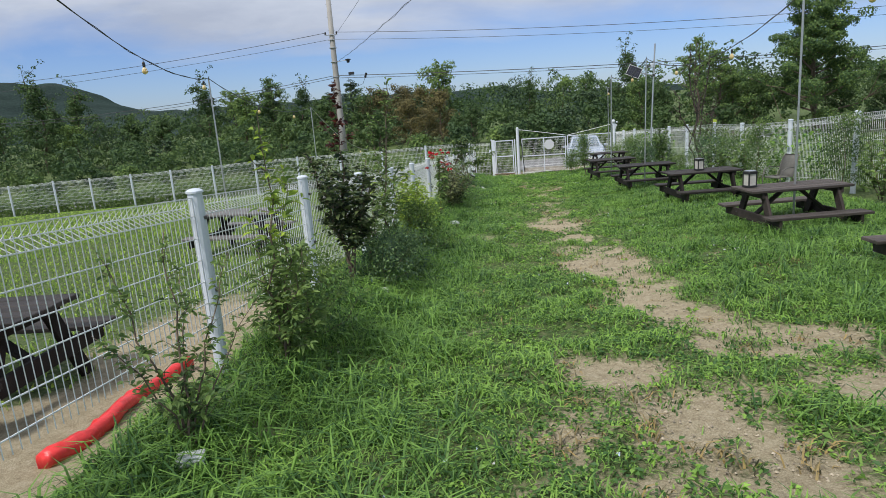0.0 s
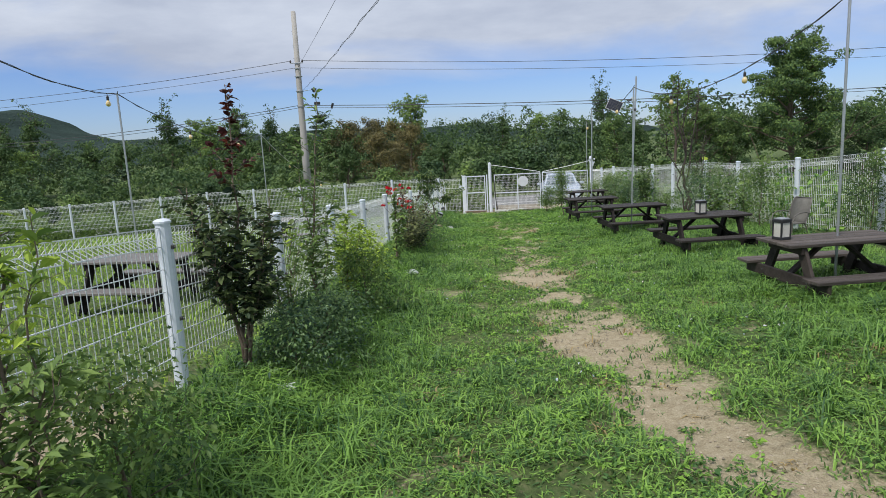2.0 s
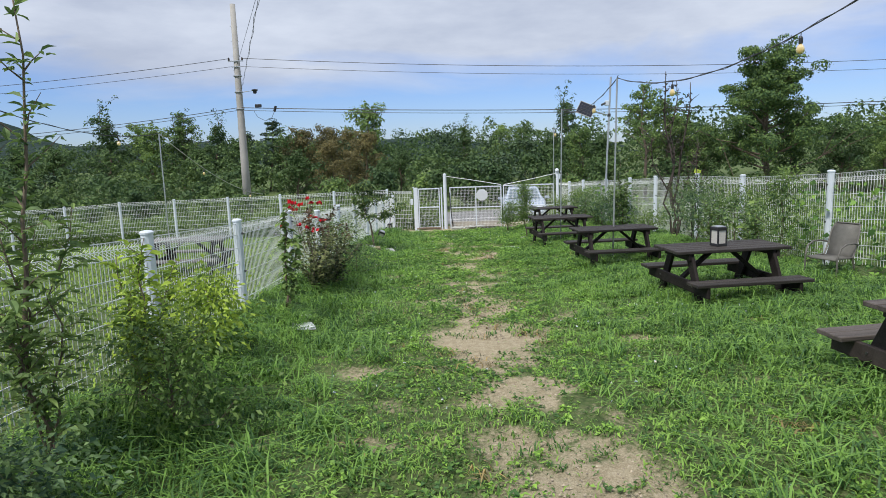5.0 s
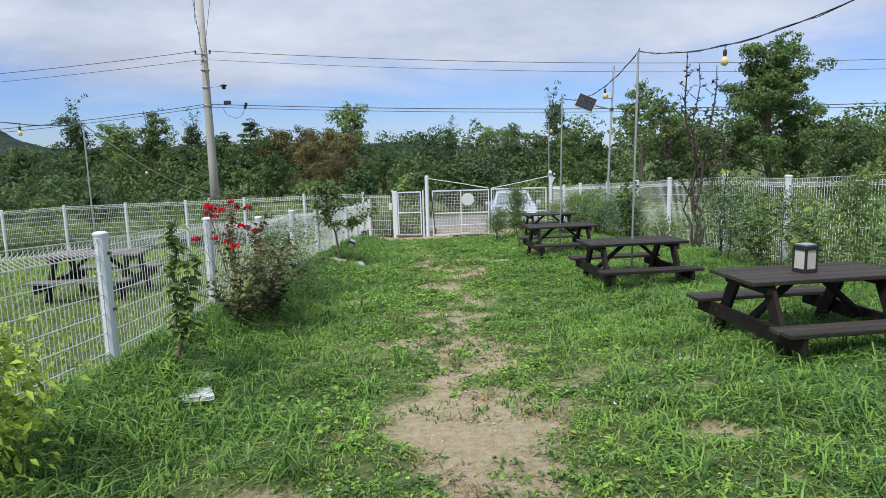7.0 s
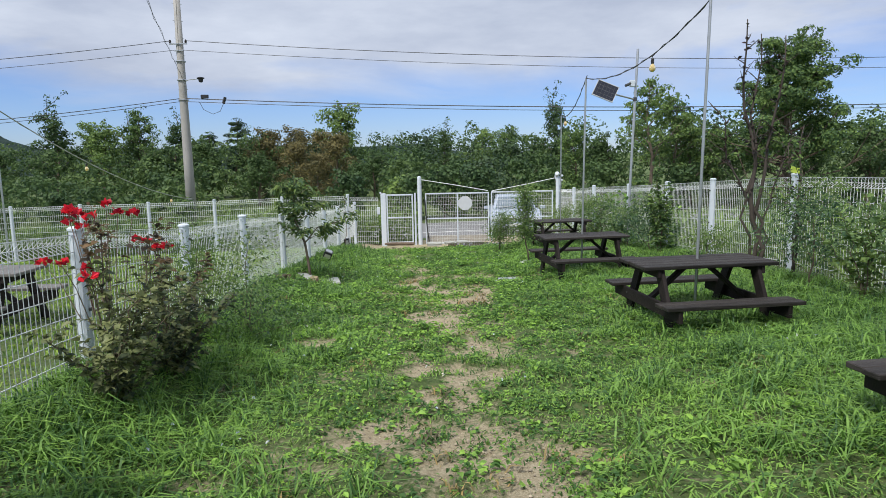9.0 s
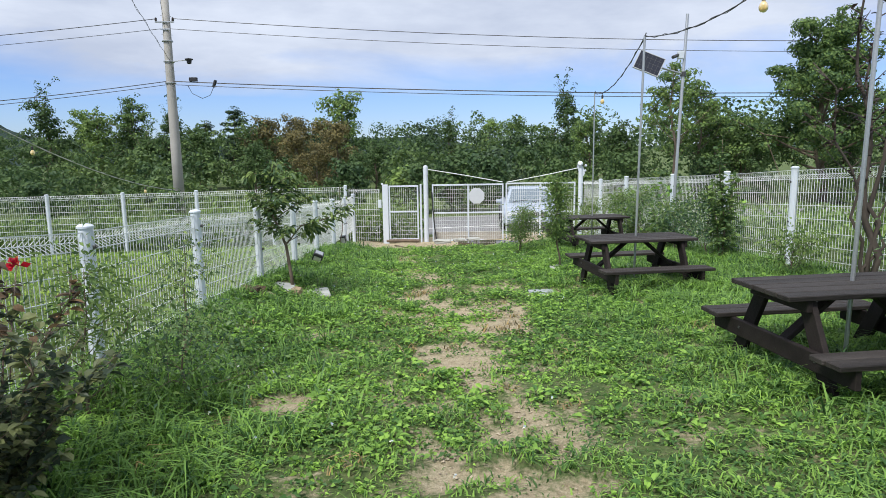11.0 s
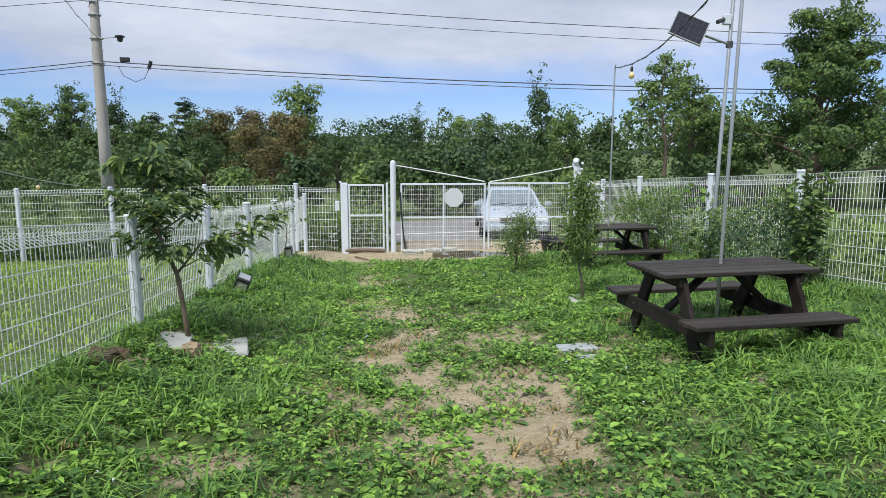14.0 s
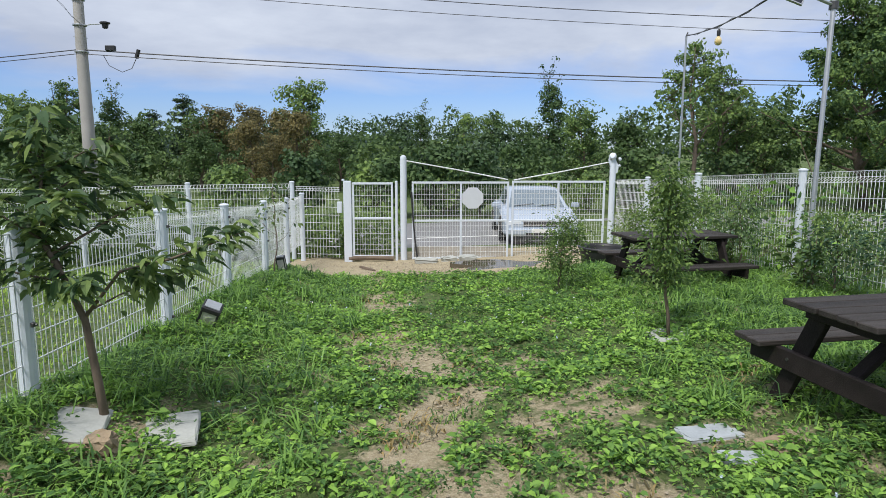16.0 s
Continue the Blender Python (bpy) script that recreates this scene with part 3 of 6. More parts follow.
part("sill_log", Geo().tube([(-0.5, -0.02, 0.03), (0.05, -0.03, 0.04), (0.58, -0.02, 0.02)], 0.055, 8), BARK, wicket, "weathered log sill")
a, b = Vector((-2.78 + 1, 0, -0.42 - L)), Vector((-1.66 + 1, 0, -0.45 - L))
part("side_panel", panel_geo(a, b, 1.72, 0.1, 0.075, 1.0, 9, 0.0052), WIRE, wicket)
right_side = thing("gate_side_panel", "white mesh panel beside the gate post with brace", "fence panel", pose(4.95, GATE_Y, gate_floor))
o = Vector((4.95, GATE_Y, gate_floor))
part("mesh_panel", panel_geo(Vector((5.03, GATE_Y, -0.33)) - o, Vector((5.18, 33.55, -0.25)) - o, 1.75, 0.1, 0.07, -1.0, 9, 0.0052), WIRE, right_side)
part("brace", Geo().tube([Vector((5.17, 33.6, -0.75)) - o, Vector((5.08, 34.7, -1.95)) - o], 0.018, 6), WHITE, right_side)


# ---- picnic tables ----
def picnic_table(m, label, group, top_mat=TOPWOOD, body_mat=WOOD):
    base = thing("picnic_table", label, "picnic table", m, group)
    L_, W_, H_, S_ = 1.60, 0.73, 0.74, 0.39
    n = 5
    w = W_ / n
    for i in range(n):
        part("top_plank", Geo().box((0.006 * ((i * 7) % 3 - 1), -W_ / 2 + w * (i + 0.5), H_ - 0.02), (L_, w - 0.010, 0.04), bev=0.006), top_mat, base)
    for s in (-1, 1):
        for j in (0, 1):
            part("seat_plank", Geo().box((0.01 * (j - 0.5), s * (0.635 + 0.143 * j), S_ - 0.02), (1.56 if s < 0 else 1.55, 0.137, 0.04), bev=0.006), top_mat, base)
    for sx in (-1, 1):
        x = sx * 0.62
        part("seat_beam", Geo().beam((x, -0.83, S_ - 0.11), (x, 0.83, S_ - 0.11), 0.14, 0.045), body_mat, base)
        part("top_cleat", Geo().beam((x, -0.34, H_ - 0.085), (x, 0.34, H_ - 0.085), 0.09, 0.042), body_mat, base)
        for s in (-1, 1):
            part("leg", Geo().beam((x - sx * 0.045, s * 0.60, -0.06), (x - sx * 0.045, s * 0.235, H_ - 0.045), 0.14, 0.045, up=(0, s, 0.4)), body_mat, base)
            part("bolt", Geo().tube([(x + sx * 0.018, s * 0.455, S_ - 0.1), (x + sx * 0.030, s * 0.455, S_ - 0.1)], 0.012, 6), BOLT, base)
        part("brace", Geo().beam((x - sx * 0.03, 0, S_ - 0.10), (sx * 0.13, 0, H_ - 0.06), 0.09, 0.042, up=(0, 1, 0)), body_mat, base)
    return base


GRP = "picnic tables along the overgrown fence"
spots = [(4.23, 10.67, -0.68, 9.5), (3.98, 14.91, -0.88, 8.0), (3.5, 19.01, -1.11, 7.3), (3.15, 23.43, -1.33, 8.0), (3.76, 28.75, -1.57, 8.5)]
first = picnic_table(pose(spots[1][0], spots[1][1], spots[1][2], 0, 0, spots[1][3]), "dark-stained wooden picnic table with attached benches standing in grass", GRP)
for x, y, z, a in spots[2:]:
    copy_thing(first, pose(x, y, z, 0, 0, a))
greyed = picnic_table(pose(spots[0][0], spots[0][1], spots[0][2], 0, 0, spots[0][3]), "greyed brown wooden picnic table with worn planks and attached benches", GRP, GREYTOP, GREYWOOD)
copy_thing(greyed, pose(4.62, 6.75, -0.46, 0, 0, 9.0))


# ---- poles, cables and string lights ----
def sag(a, b, drop, n=14):
    a, b = Vector(a), Vector(b)
    return [a + (b - a) * (i / n) - Vector((0, 0, drop * 4 * (i / n) * (1 - i / n))) for i in range(n + 1)]


POLE = material("grey_concrete_pole", (0.36, 0.345, 0.32), rough=0.85, vary=0.2, scale=1.5, fine=40.0, bump=0.2)
pole_z = gz(-13.35, 47.6)
util = thing("utility_pole", "tall tapered grey concrete utility pole behind the boundary fence", "utility pole", pose(-13.35, 47.6, pole_z))
g = Geo()
g.smooth = True
g.tube([(0, 0, -0.4), (0.0, 0, 4), (0.0, 0, 8), (0.02, 0, 13.5)], 0.29, 16, 0.16)
part("pole", g, POLE, util)
for z, w in ((7.30 - pole_z, 0.95), (6.95 - pole_z, 0.5)):
    part("crossarm", Geo().box((0.0, -0.2, z), (w, 0.07, 0.07), bev=0.006), STEEL, util)
PALECABLE = material("pale_grey_cable", (0.45, 0.45, 0.42), rough=0.6, vary=0.15, bump=0)
INSUL = material("dark_insulator", (0.06, 0.05, 0.05), rough=0.25, vary=0.3, bump=0)
for x in (-0.42, 0.42):
    part("insulator", Geo().lathe([(0.03, 0.0), (0.07, 0.03), (0.04, 0.06), (0.075, 0.09), (0.045, 0.12), (0.06, 0.15), (0.02, 0.19)], 10), INSUL, util, m=pose(x, -0.2, 7.33 - pole_z))
for z in np.arange(1.8, 12.5, 0.45):
    part("step_bolt", Geo().tube([(-0.26, 0, 0), (0.26, 0, 0)], 0.012, 5), STEEL, util, m=pose(0, 0, float(z), 0, 0, 35 if int(z * 20) % 2 else -35))
for z in (4.35 - pole_z, 5.4 - pole_z, 6.4 - pole_z):
    part("steel_band", Geo().lathe([(0.265, -0.03), (0.27, 0), (0.265, 0.03)], 16), STEEL, util, m=pose(0, 0, z))
part("lamp_arm", Geo().tube([(0.1, -0.1, 5.35 - pole_z), (0.5, -0.1, 5.42 - pole_z), (0.95, -0.1, 5.45 - pole_z)], 0.02, 6), STEEL, util)
part("street_lamp_head", Geo().lathe([(0.06, -0.2), (0.11, -0.17), (0.13, -0.02), (0.2, 0.0), (0.2, 0.05), (0.05, 0.09)], 12), BLACK, util, m=pose(1.05, -0.1, 5.46 - pole_z))
part("junction_box", Geo().box((1.2, -0.1, 4.5 - pole_z), (0.4, 0.16, 0.2), bev=0.02), BLACK, util)
part("cable_closure", Geo().tube([(2.2, -0.1, 4.1 - pole_z), (2.32, -0.1, 4.45 - pole_z)], 0.08, 10), BLACK, util)
part("slack_loop", Geo().tube([(0.9, -0.1, 4.2 - pole_z), (1.1, -0.1, 3.8 - pole_z), (1.6, -0.1, 3.55 - pole_z), (2.0, -0.1, 3.7 - pole_z), (2.2, -0.1, 4.1 - pole_z)], 0.014, 5), CABLE, util)
spans = [((-13.8, 47.4, 7.45), (-62, 47.4, 6.2), 0.9, 0.017), ((-12.9, 47.4, 7.45), (62, 47.4, 7.4), 1.5, 0.017),
         ((-13.55, 47.4, 6.97), (-62, 47.4, 5.2), 0.7, 0.013), ((-13.15, 47.4, 6.97), (62, 47.4, 6.6), 1.4, 0.013),
         ((-13.5, 47.5, 4.42), (-62, 47.5, 3.9), 1.3, 0.020), ((-13.2, 47.5, 4.42), (62, 47.5, 4.6), 1.1, 0.025),
         ((-13.5, 47.45, 4.25), (-62, 47.45, 3.6), 1.3, 0.016), ((-13.2, 47.45, 4.25), (62, 47.45, 4.5), 1.15, 0.017),
         ((-13.15, 47.3, 5.35), (4.7, -4.0, 4.15), 0.28, 0.017), ((-13.3, 47.3, 6.9), (6.75, -4.0, 8.1), 0.2, 0.009)]
for a, b, drop, r in spans:
    g = Geo()
    if r == 0.017 and b[1] < 0:
        pts = sag(a, b, drop, 90)
        g.tube(pts, 0.006, 5)
        g.tube([p + Vector((0.03 * math.cos(i * 0.9), 0.0, 0.03 * math.sin(i * 0.9))) for i, p in enumerate(pts)], 0.006, 5)
    else:
        g.tube(sag(a, b, drop, 30), r, 5)
    tagged(part("overhead_cable", g, CABLE), "dark overhead cable strung from the utility pole", "cable", "overhead cables")

GLASS = bpy.data.materials.new("warm_bulb_glass")
GLASS.use_nodes = True
pb = GLASS.node_tree.nodes["Principled BSDF"]
pb.inputs["Base Color"].default_value, pb.inputs["Roughness"].default_value = (0.85, 0.66, 0.30, 1), 0.12
pb.inputs["Transmission Weight"].default_value = 0.35


def bulb(p):
    b = thing("string_light_bulb", "yellow glass festoon bulb in a black socket on a cable", "light bulb", Matrix.Translation(p) @ Matrix.Diagonal((0.85, 0.85, 0.85, 1)), "festoon bulbs")
    part("lead", Geo().tube([(0, 0, 0), (0, 0, -0.06)], 0.006, 5), CABLE, b)
    part("socket", Geo().lathe([(0.018, -0.14), (0.026, -0.13), (0.026, -0.07), (0.015, -0.05)], 10), BLACK, b)
    g = Geo()
    g.smooth = True
    g.lathe([(0.016, -0.14), (0.04, -0.17), (0.052, -0.205), (0.047, -0.24), (0.028, -0.262), (0.004, -0.27)], 14)
    part("glass", g, GLASS, b)
    return b


def light_pole(x, y, top, lean=(0, 0), r=0.0175):
    z = gz(x, y)
    p = thing("light_pole", "thin galvanised steel pole carrying a string of lights", "pole", pose(x, y, z), "string light poles")
    part("tube", Geo().tube([(0, 0, -0.2), (lean[0] * 0.5, lean[1] * 0.5, (top - z) / 2), (lean[0], lean[1], top - z)], r, 8), STEEL, p)
    part("hook", Geo().tube([(lean[0], lean[1], top - z), (lean[0] + 0.02, lean[1], top - z + 0.05)], 0.008, 5), BOLT, p)
    return Vector((x + lean[0], y + lean[1], top))


tops = [light_pole(4.32, 10.75, 2.98), light_pole(3.52, 19.08, 2.56, (0.06, 0)), light_pole(3.17, 23.5, 2.25, (0.05, 0)), light_pole(3.80, 28.8, 1.93, r=0.015)]
strings = [((4.7, 3.0, 3.5), tops[0], 0.45), (tops[0], tops[1], 0.55), (tops[1], tops[2], 0.28), (tops[2], tops[3], 0.24)]
left_top = light_pole(-6.9, 14.1, 2.67, r=0.018)
left_far = light_pole(-7.85, 24.0, 2.0, r=0.018)
strings += [((-2.8, -0.9, 5.75), left_top, 1.05), (left_top, left_far, 0.4), (left_far, (-8.5, 35.15, -0.42), 0.35)]
for k, (a, b, drop) in enumerate(strings):
    g = Geo()
    pts = sag(a, b, drop, 26)
    g.tube(pts, 0.012 if k == 6 else 0.007, 5)
    g.tube([p + Vector((0.012 * math.sin(i * 1.7), 0, 0.016 * math.cos(i * 1.7))) for i, p in enumerate(pts)], 0.0045, 5)
    tagged(part("string_light_cable", g, PALECABLE if k == 6 else CABLE), "pale festoon cable running down to the boundary fence" if k == 6 else "black festoon cable hung between thin poles", "cable", "string light cables")
    for f in [(9, 20), (8, 18), (9,), (20,), (12, 18, 25), (9, 19), (8, 21)][k]:
        bulb(pts[f])

# leaning pole with solar panel and camera
sz = gz(5.42, 28.2)
solar = thing("solar_pole", "leaning galvanised pole with solar panel and security camera", "pole", pose(5.42, 28.2, sz))
top = Vector((5.70, 28.5, 3.55)) - Vector((5.42, 28.2, sz))
part("mast", Geo().tube([(0, 0, -0.2), top * 0.5, top], 0.032, 12), STEEL, solar)
arm_at = top * ((2.28 - sz) / (3.55 - sz))
part("arm", Geo().tube([arm_at, arm_at + Vector((-0.62, -0.2, 0.13))], 0.022, 8), STEEL, solar)
part("arm_clamp", Geo().lathe([(0.058, -0.05), (0.058, 0.05)], 10), BOLT, solar, m=Matrix.Translation(arm_at))
CELL = material("dark_solar_cell", (0.018, 0.020, 0.030), rough=0.18, vary=0.3, scale=8.0, bump=0)
pm = Matrix.Translation(arm_at + Vector((-0.84, -0.28, 0.20))) @ pose(0, 0, 0, 66, 24, -14) @ Matrix.Diagonal((0.88, 0.88, 1, 1))
panel = part("solar_panel", Geo().box((0, 0, 0), (0.62, 0.50, 0.02), bev=0.003), CELL, solar, "dark solar cells in an aluminium frame", m=pm)
g = Geo()
for s in (-1, 1):
    g.box((0, s * 0.25, 0), (0.64, 0.02, 0.035), bev=0.003)
    g.box((s * 0.31, 0, 0), (0.02, 0.48, 0.035), bev=0.003)
part("panel_frame", g, STEEL, panel)
g = Geo()
for i in range(1, 6):
    g.box((-0.31 + 0.62 * i / 6, 0, 0.0112), (0.005, 0.48, 0.001))
for i in range(1, 4):
    g.box((0, -0.25 + 0.5 * i / 4, 0.0116), (0.60, 0.005, 0.001))
part("cell_lines", g, BOLT, panel)
cam_at = top * ((2.68 - sz) / (3.55 - sz))
part("camera_box", Geo().box(cam_at + Vector((-0.10, -0.03, 0)), (0.13, 0.10, 0.17), bev=0.012), WHITE, solar)
part("camera_head", Geo().tube([cam_at + Vector((-0.16, -0.05, 0.0)), cam_at + Vector((-0.30, -0.12, -0.06))], 0.035, 10), BOLT, solar)

# fittings on the tall gate post
lampm = pose(4.93, GATE_Y - 0.02, gate_floor + 2.40)
flood = thing("gate_lamp", "weathered white lamp and bell on the gate post", "lamp", lampm)
part("bracket", Geo().add([(-0.02, -0.03, -0.34), (0.10, -0.03, -0.30), (0.13, -0.03, -0.16), (0.05, -0.03, 0.02), (-0.10, -0.03, 0.10), (-0.12, -0.03, 0.0),
                           (-0.02, 0.03, -0.34), (0.10, 0.03, -0.30), (0.13, 0.03, -0.16), (0.05, 0.03, 0.02), (-0.10, 0.03, 0.10), (-0.12, 0.03, 0.0)],
                          [(0, 1, 2, 3, 4, 5), (11, 10, 9, 8, 7, 6)] + [(i, i + 6, (i + 1) % 6 + 6, (i + 1) % 6) for i in range(6)]), WHITE, flood)
head = part("housing", Geo().lathe([(0.0, 0.05), (0.06, 0.045), (0.085, 0.01), (0.085, -0.04), (0.07, -0.045)], 18), WHITE, flood, m=pose(-0.04, -0.06, 0.10, 70, 0, -25))
part("lens", Geo().lathe([(0.066, -0.046), (0.064, -0.052), (0.0, -0.056)], 18), BOLT, head, "dark round lamp lens", m=pose(0, 0, 0))
for dx, dz, r in ((0.15, 0.03, 0.045), (0.14, -0.13, 0.038)):
    part("bell", Geo().lathe([(0.0, r * 0.7), (r * 0.7, r * 0.5), (r, 0.0), (r * 0.9, -r * 0.4), (0.0, -r * 0.4)], 14), WHITE, flood, m=pose(dx, -0.04, dz, 70, 0, 35))
part("bell_arm", Geo().tube([(0.02, -0.02, 0.04), (0.12, -0.03, 0.02), (0.13, -0.03, -0.12)], 0.012, 6), BOLT, flood)


# ---- lanterns ----
# Cell colour carries the pale sky reflection on the lantern top.
SOLARGLASS = material("sky_paled_solar_glass", (0.30, 0.32, 0.34), rough=0.25, vary=0.2, scale=12.0, bump=0.05)
PANE = material("frosted_lantern_pane", (0.72, 0.70, 0.64), rough=0.35, vary=0.12, scale=10.0, bump=0.05, thin=0.3)


def lantern(m, label, s=1.0):
    b = thing("lantern", label, "lantern", m @ Matrix.Diagonal((s, s, s, 1)), "solar lanterns")
    part("base_plate", Geo().box((0, 0, 0.017), (0.15, 0.15, 0.034), bev=0.004), BLACK, b)
    part("roof", Geo().box((0, 0, 0.226), (0.152, 0.152, 0.042), bev=0.006), BLACK, b)
    part("finial", Geo().box((0, 0, 0.252), (0.12, 0.12, 0.012), bev=0.004), SOLARGLASS, b, "solar cell, pale grey from painted sky reflection")
    for sx in (-1, 1):
        for sy in (-1, 1):
            part("corner_bar", Geo().box((sx * 0.064, sy * 0.064, 0.124), (0.018, 0.018, 0.192), bev=0.002), BLACK, b)
        part("pane", Geo().box((sx * 0.062, 0, 0.121), (0.004, 0.116, 0.190)), PANE, b)
        part("pane", Geo().box((0, sx * 0.062, 0.121), (0.116, 0.004, 0.190)), PANE, b)
    return b


tA, tB = pose(4.23, 10.67, -0.68, 0, 0, 9.5), pose(3.98, 14.91, -0.88, 0, 0, 8.0)
lantern(tA @ pose(-0.62, 0.10, 0.741, 0, 0, 11), "black framed lantern with frosted panes on the picnic table", 1.05)
lantern(tB @ pose(-0.05, -0.02, 0.741, 0, 0, 12), "black framed lantern with frosted panes on the picnic table", 1.05)
lantern(pose(-2.14, 26.15, gz(-2.14, 26.15) - 0.03, 14, 24, 10), "tilted black lantern hanging low beside the fence", 1.25)
lantern(pose(-2.28, 31.0, gz(-2.28, 31.0) + 0.04, 4, -8, 0), "small black lantern standing by the fence", 1.0)
copy_thing(first, pose(-4.34, 4.1, gz(-4.34, 4.1) + 0.02, 0, 0, 4))
LAWN_TABLE = picnic_table(pose(-5.4, 11.5, gz(-5.4, 11.5), 0, 0, -4), "weathered dark picnic table on the lawn, planks paled by painted sky light", "picnic tables on the lawn", TABLETOP_SKYLIT)
copy_thing(LAWN_TABLE, pose(-5.35, 19.5, gz(-5.35, 19.5), 0, 0, 4))

# ---- metal chair ----
CHAIRMAT = material("grey_brown_metal", (0.15, 0.14, 0.125), rough=0.5, metal=0.3, vary=0.2, bump=0.05)
ch = thing("garden_chair", "grey metal garden chair with woven sling seat and curved arms", "chair", pose(5.98, 15.75, gz(5.98, 15.75) - 0.02, 0, 0, -62) @ Matrix.Diagonal((0.9, 0.9, 0.88, 1)))


def sling(rows, w, t=0.012):
    """A bent sheet of mesh cloth with thickness: rows of (y, z)."""
    g = Geo()
    g.smooth = True
    for y, z in rows:
        g.v += [(-w / 2, y, z), (w / 2, y, z), (w / 2, y + t * 0.6, z - t), (-w / 2, y + t * 0.6, z - t)]
    for i in range(len(rows) - 1):
        for j in range(4):
            q = (j + 1) % 4
            g.f.append((i * 4 + j, i * 4 + q, i * 4 + 4 + q, i * 4 + 4 + j))
    k = len(rows) * 4 - 4
    g.f += [(3, 2, 1, 0), (k, k + 1, k + 2, k + 3)]
    return g


SLING = material("woven_sling_mesh", (0.13, 0.125, 0.11), rough=0.7, vary=0.35, scale=8.0, fine=160.0, bump=0.5)
part("seat", sling([(-0.25, 0.40), (-0.22, 0.43), (-0.05, 0.42), (0.12, 0.40), (0.20, 0.41)], 0.46), SLING, ch)
part("backrest", sling([(0.20, 0.41), (0.25, 0.52), (0.29, 0.68), (0.34, 0.84), (0.38, 0.93), (0.41, 0.95)], 0.44), SLING, ch)
part("back_frame", Geo().tube([(-0.24, 0.18, 0.41), (-0.24, 0.27, 0.60), (-0.23, 0.35, 0.86), (-0.19, 0.40, 0.96), (0.19, 0.40, 0.96), (0.23, 0.35, 0.86), (0.24, 0.27, 0.60), (0.24, 0.18, 0.41)], 0.014, 8), CHAIRMAT, ch)
for s in (-1, 1):
    part("arm", Geo().tube([(s * 0.25, 0.29, 0.62), (s * 0.28, 0.12, 0.66), (s * 0.28, -0.08, 0.66), (s * 0.28, -0.22, 0.60), (s * 0.27, -0.28, 0.45), (s * 0.27, -0.29, -0.03)], 0.014, 8), CHAIRMAT, ch)
    part("leg", Geo().tube([(s * 0.24, 0.16, 0.42), (s * 0.26, 0.30, -0.03)], 0.014, 8), CHAIRMAT, ch)
    part("seat_rail", Geo().tube([(s * 0.24, -0.27, 0.42), (s * 0.24, 0.18, 0.41)], 0.012, 6), CHAIRMAT, ch)

# ---- tub, slabs, stones, puddle, red hose ----
tub = thing("rubber_tub", "large round black rubber water tub by the gate", "tub", pose(3.62, 31.6, gz(3.62, 31.6)))
g = Geo()
g.smooth = True
g.lathe([(0.36, 0.0), (0.43, 0.30), (0.435, 0.34), (0.46, 0.345), (0.46, 0.38), (0.42, 0.385), (0.41, 0.33), (0.34, 0.06), (0.01, 0.05)], 28)
part("body", g, BLACK, tub)
for s in (-1, 1):
    part("handle", Geo().tube([(s * 0.45, -0.09, 0.30), (s * 0.52, -0.06, 0.28), (s * 0.52, 0.06, 0.28), (s * 0.45, 0.09, 0.30)], 0.016, 6), BLACK, tub)
SLAB = material("pale_stone_slab", (0.39, 0.40, 0.37), rough=0.75, vary=0.18, scale=5.0, fine=60.0, bump=0.15)
ROCK = material("brown_field_stone", (0.30, 0.23, 0.15), rough=0.85, vary=0.35, scale=6.0, bump=0.5)
ROOTSOIL = material("dark_rooty_soil", (0.10, 0.068, 0.042), rough=0.95, vary=0.4, scale=9.0, fine=80.0, bump=0.7, bump_size=0.01)
# Whitish blue of sky mirrored in wet stone, put into its colour.
WET = material("wet_sky_sheen_stone", (0.38, 0.41, 0.43), rough=0.28, vary=0.2, scale=9.0, bump=0.3)


def rough_block(name, label, cat, m, s, mat, seed, jag=0.12, group=""):
    rnd = random.Random(seed)
    bm = bmesh.new()
    bmesh.ops.create_cube(bm, size=1.0, matrix=Matrix.Diagonal((*s, 1)))
    bmesh.ops.subdivide_edges(bm, edges=bm.edges[:], cuts=2, use_grid_fill=True)
    bmesh.ops.bevel(bm, geom=[e for e in bm.edges if e.calc_face_angle(0) > 0.5], offset=min(s) * 0.18, segments=1, affect="EDGES")
    for v in bm.verts:
        v.co += Vector([rnd.uniform(-1, 1) * jag * k for k in s])
    me = bpy.data.meshes.new(name)
    bm.to_mesh(me)
    bm.free()
    me.materials.append(mat)
    ob = tagged(new(name, me), label, cat, group)
    ob.matrix_basis = m
    return ob


rough_block("paving_slab", "pale square concrete slab lying in weeds by the sapling", "slab", pose(-1.65, 23.75, gz(-1.65, 23.75) + 0.012, 2, -3, 14), (0.44, 0.44, 0.05), SLAB, 1, 0.02)
rough_block("paving_slab", "pale square concrete slab lying in weeds by the sapling", "slab", pose(-2.06, 23.55, gz(-2.06, 23.55) + 0.010, 4, 10, 12), (0.30, 0.42, 0.05), SLAB, 2, 0.02)
rough_block("stone", "rounded brown stone at the foot of the sapling", "stone", pose(-1.83, 23.35, gz(-1.83, 23.35) + 0.05), (0.15, 0.13, 0.12), ROCK, 3)
rough_block("stone", "brown clod of soil and roots against the fence", "stone", pose(-2.3, 22.6, gz(-2.3, 22.6) + 0.04), (0.3, 0.26, 0.16), ROOTSOIL, 4, 0.2)
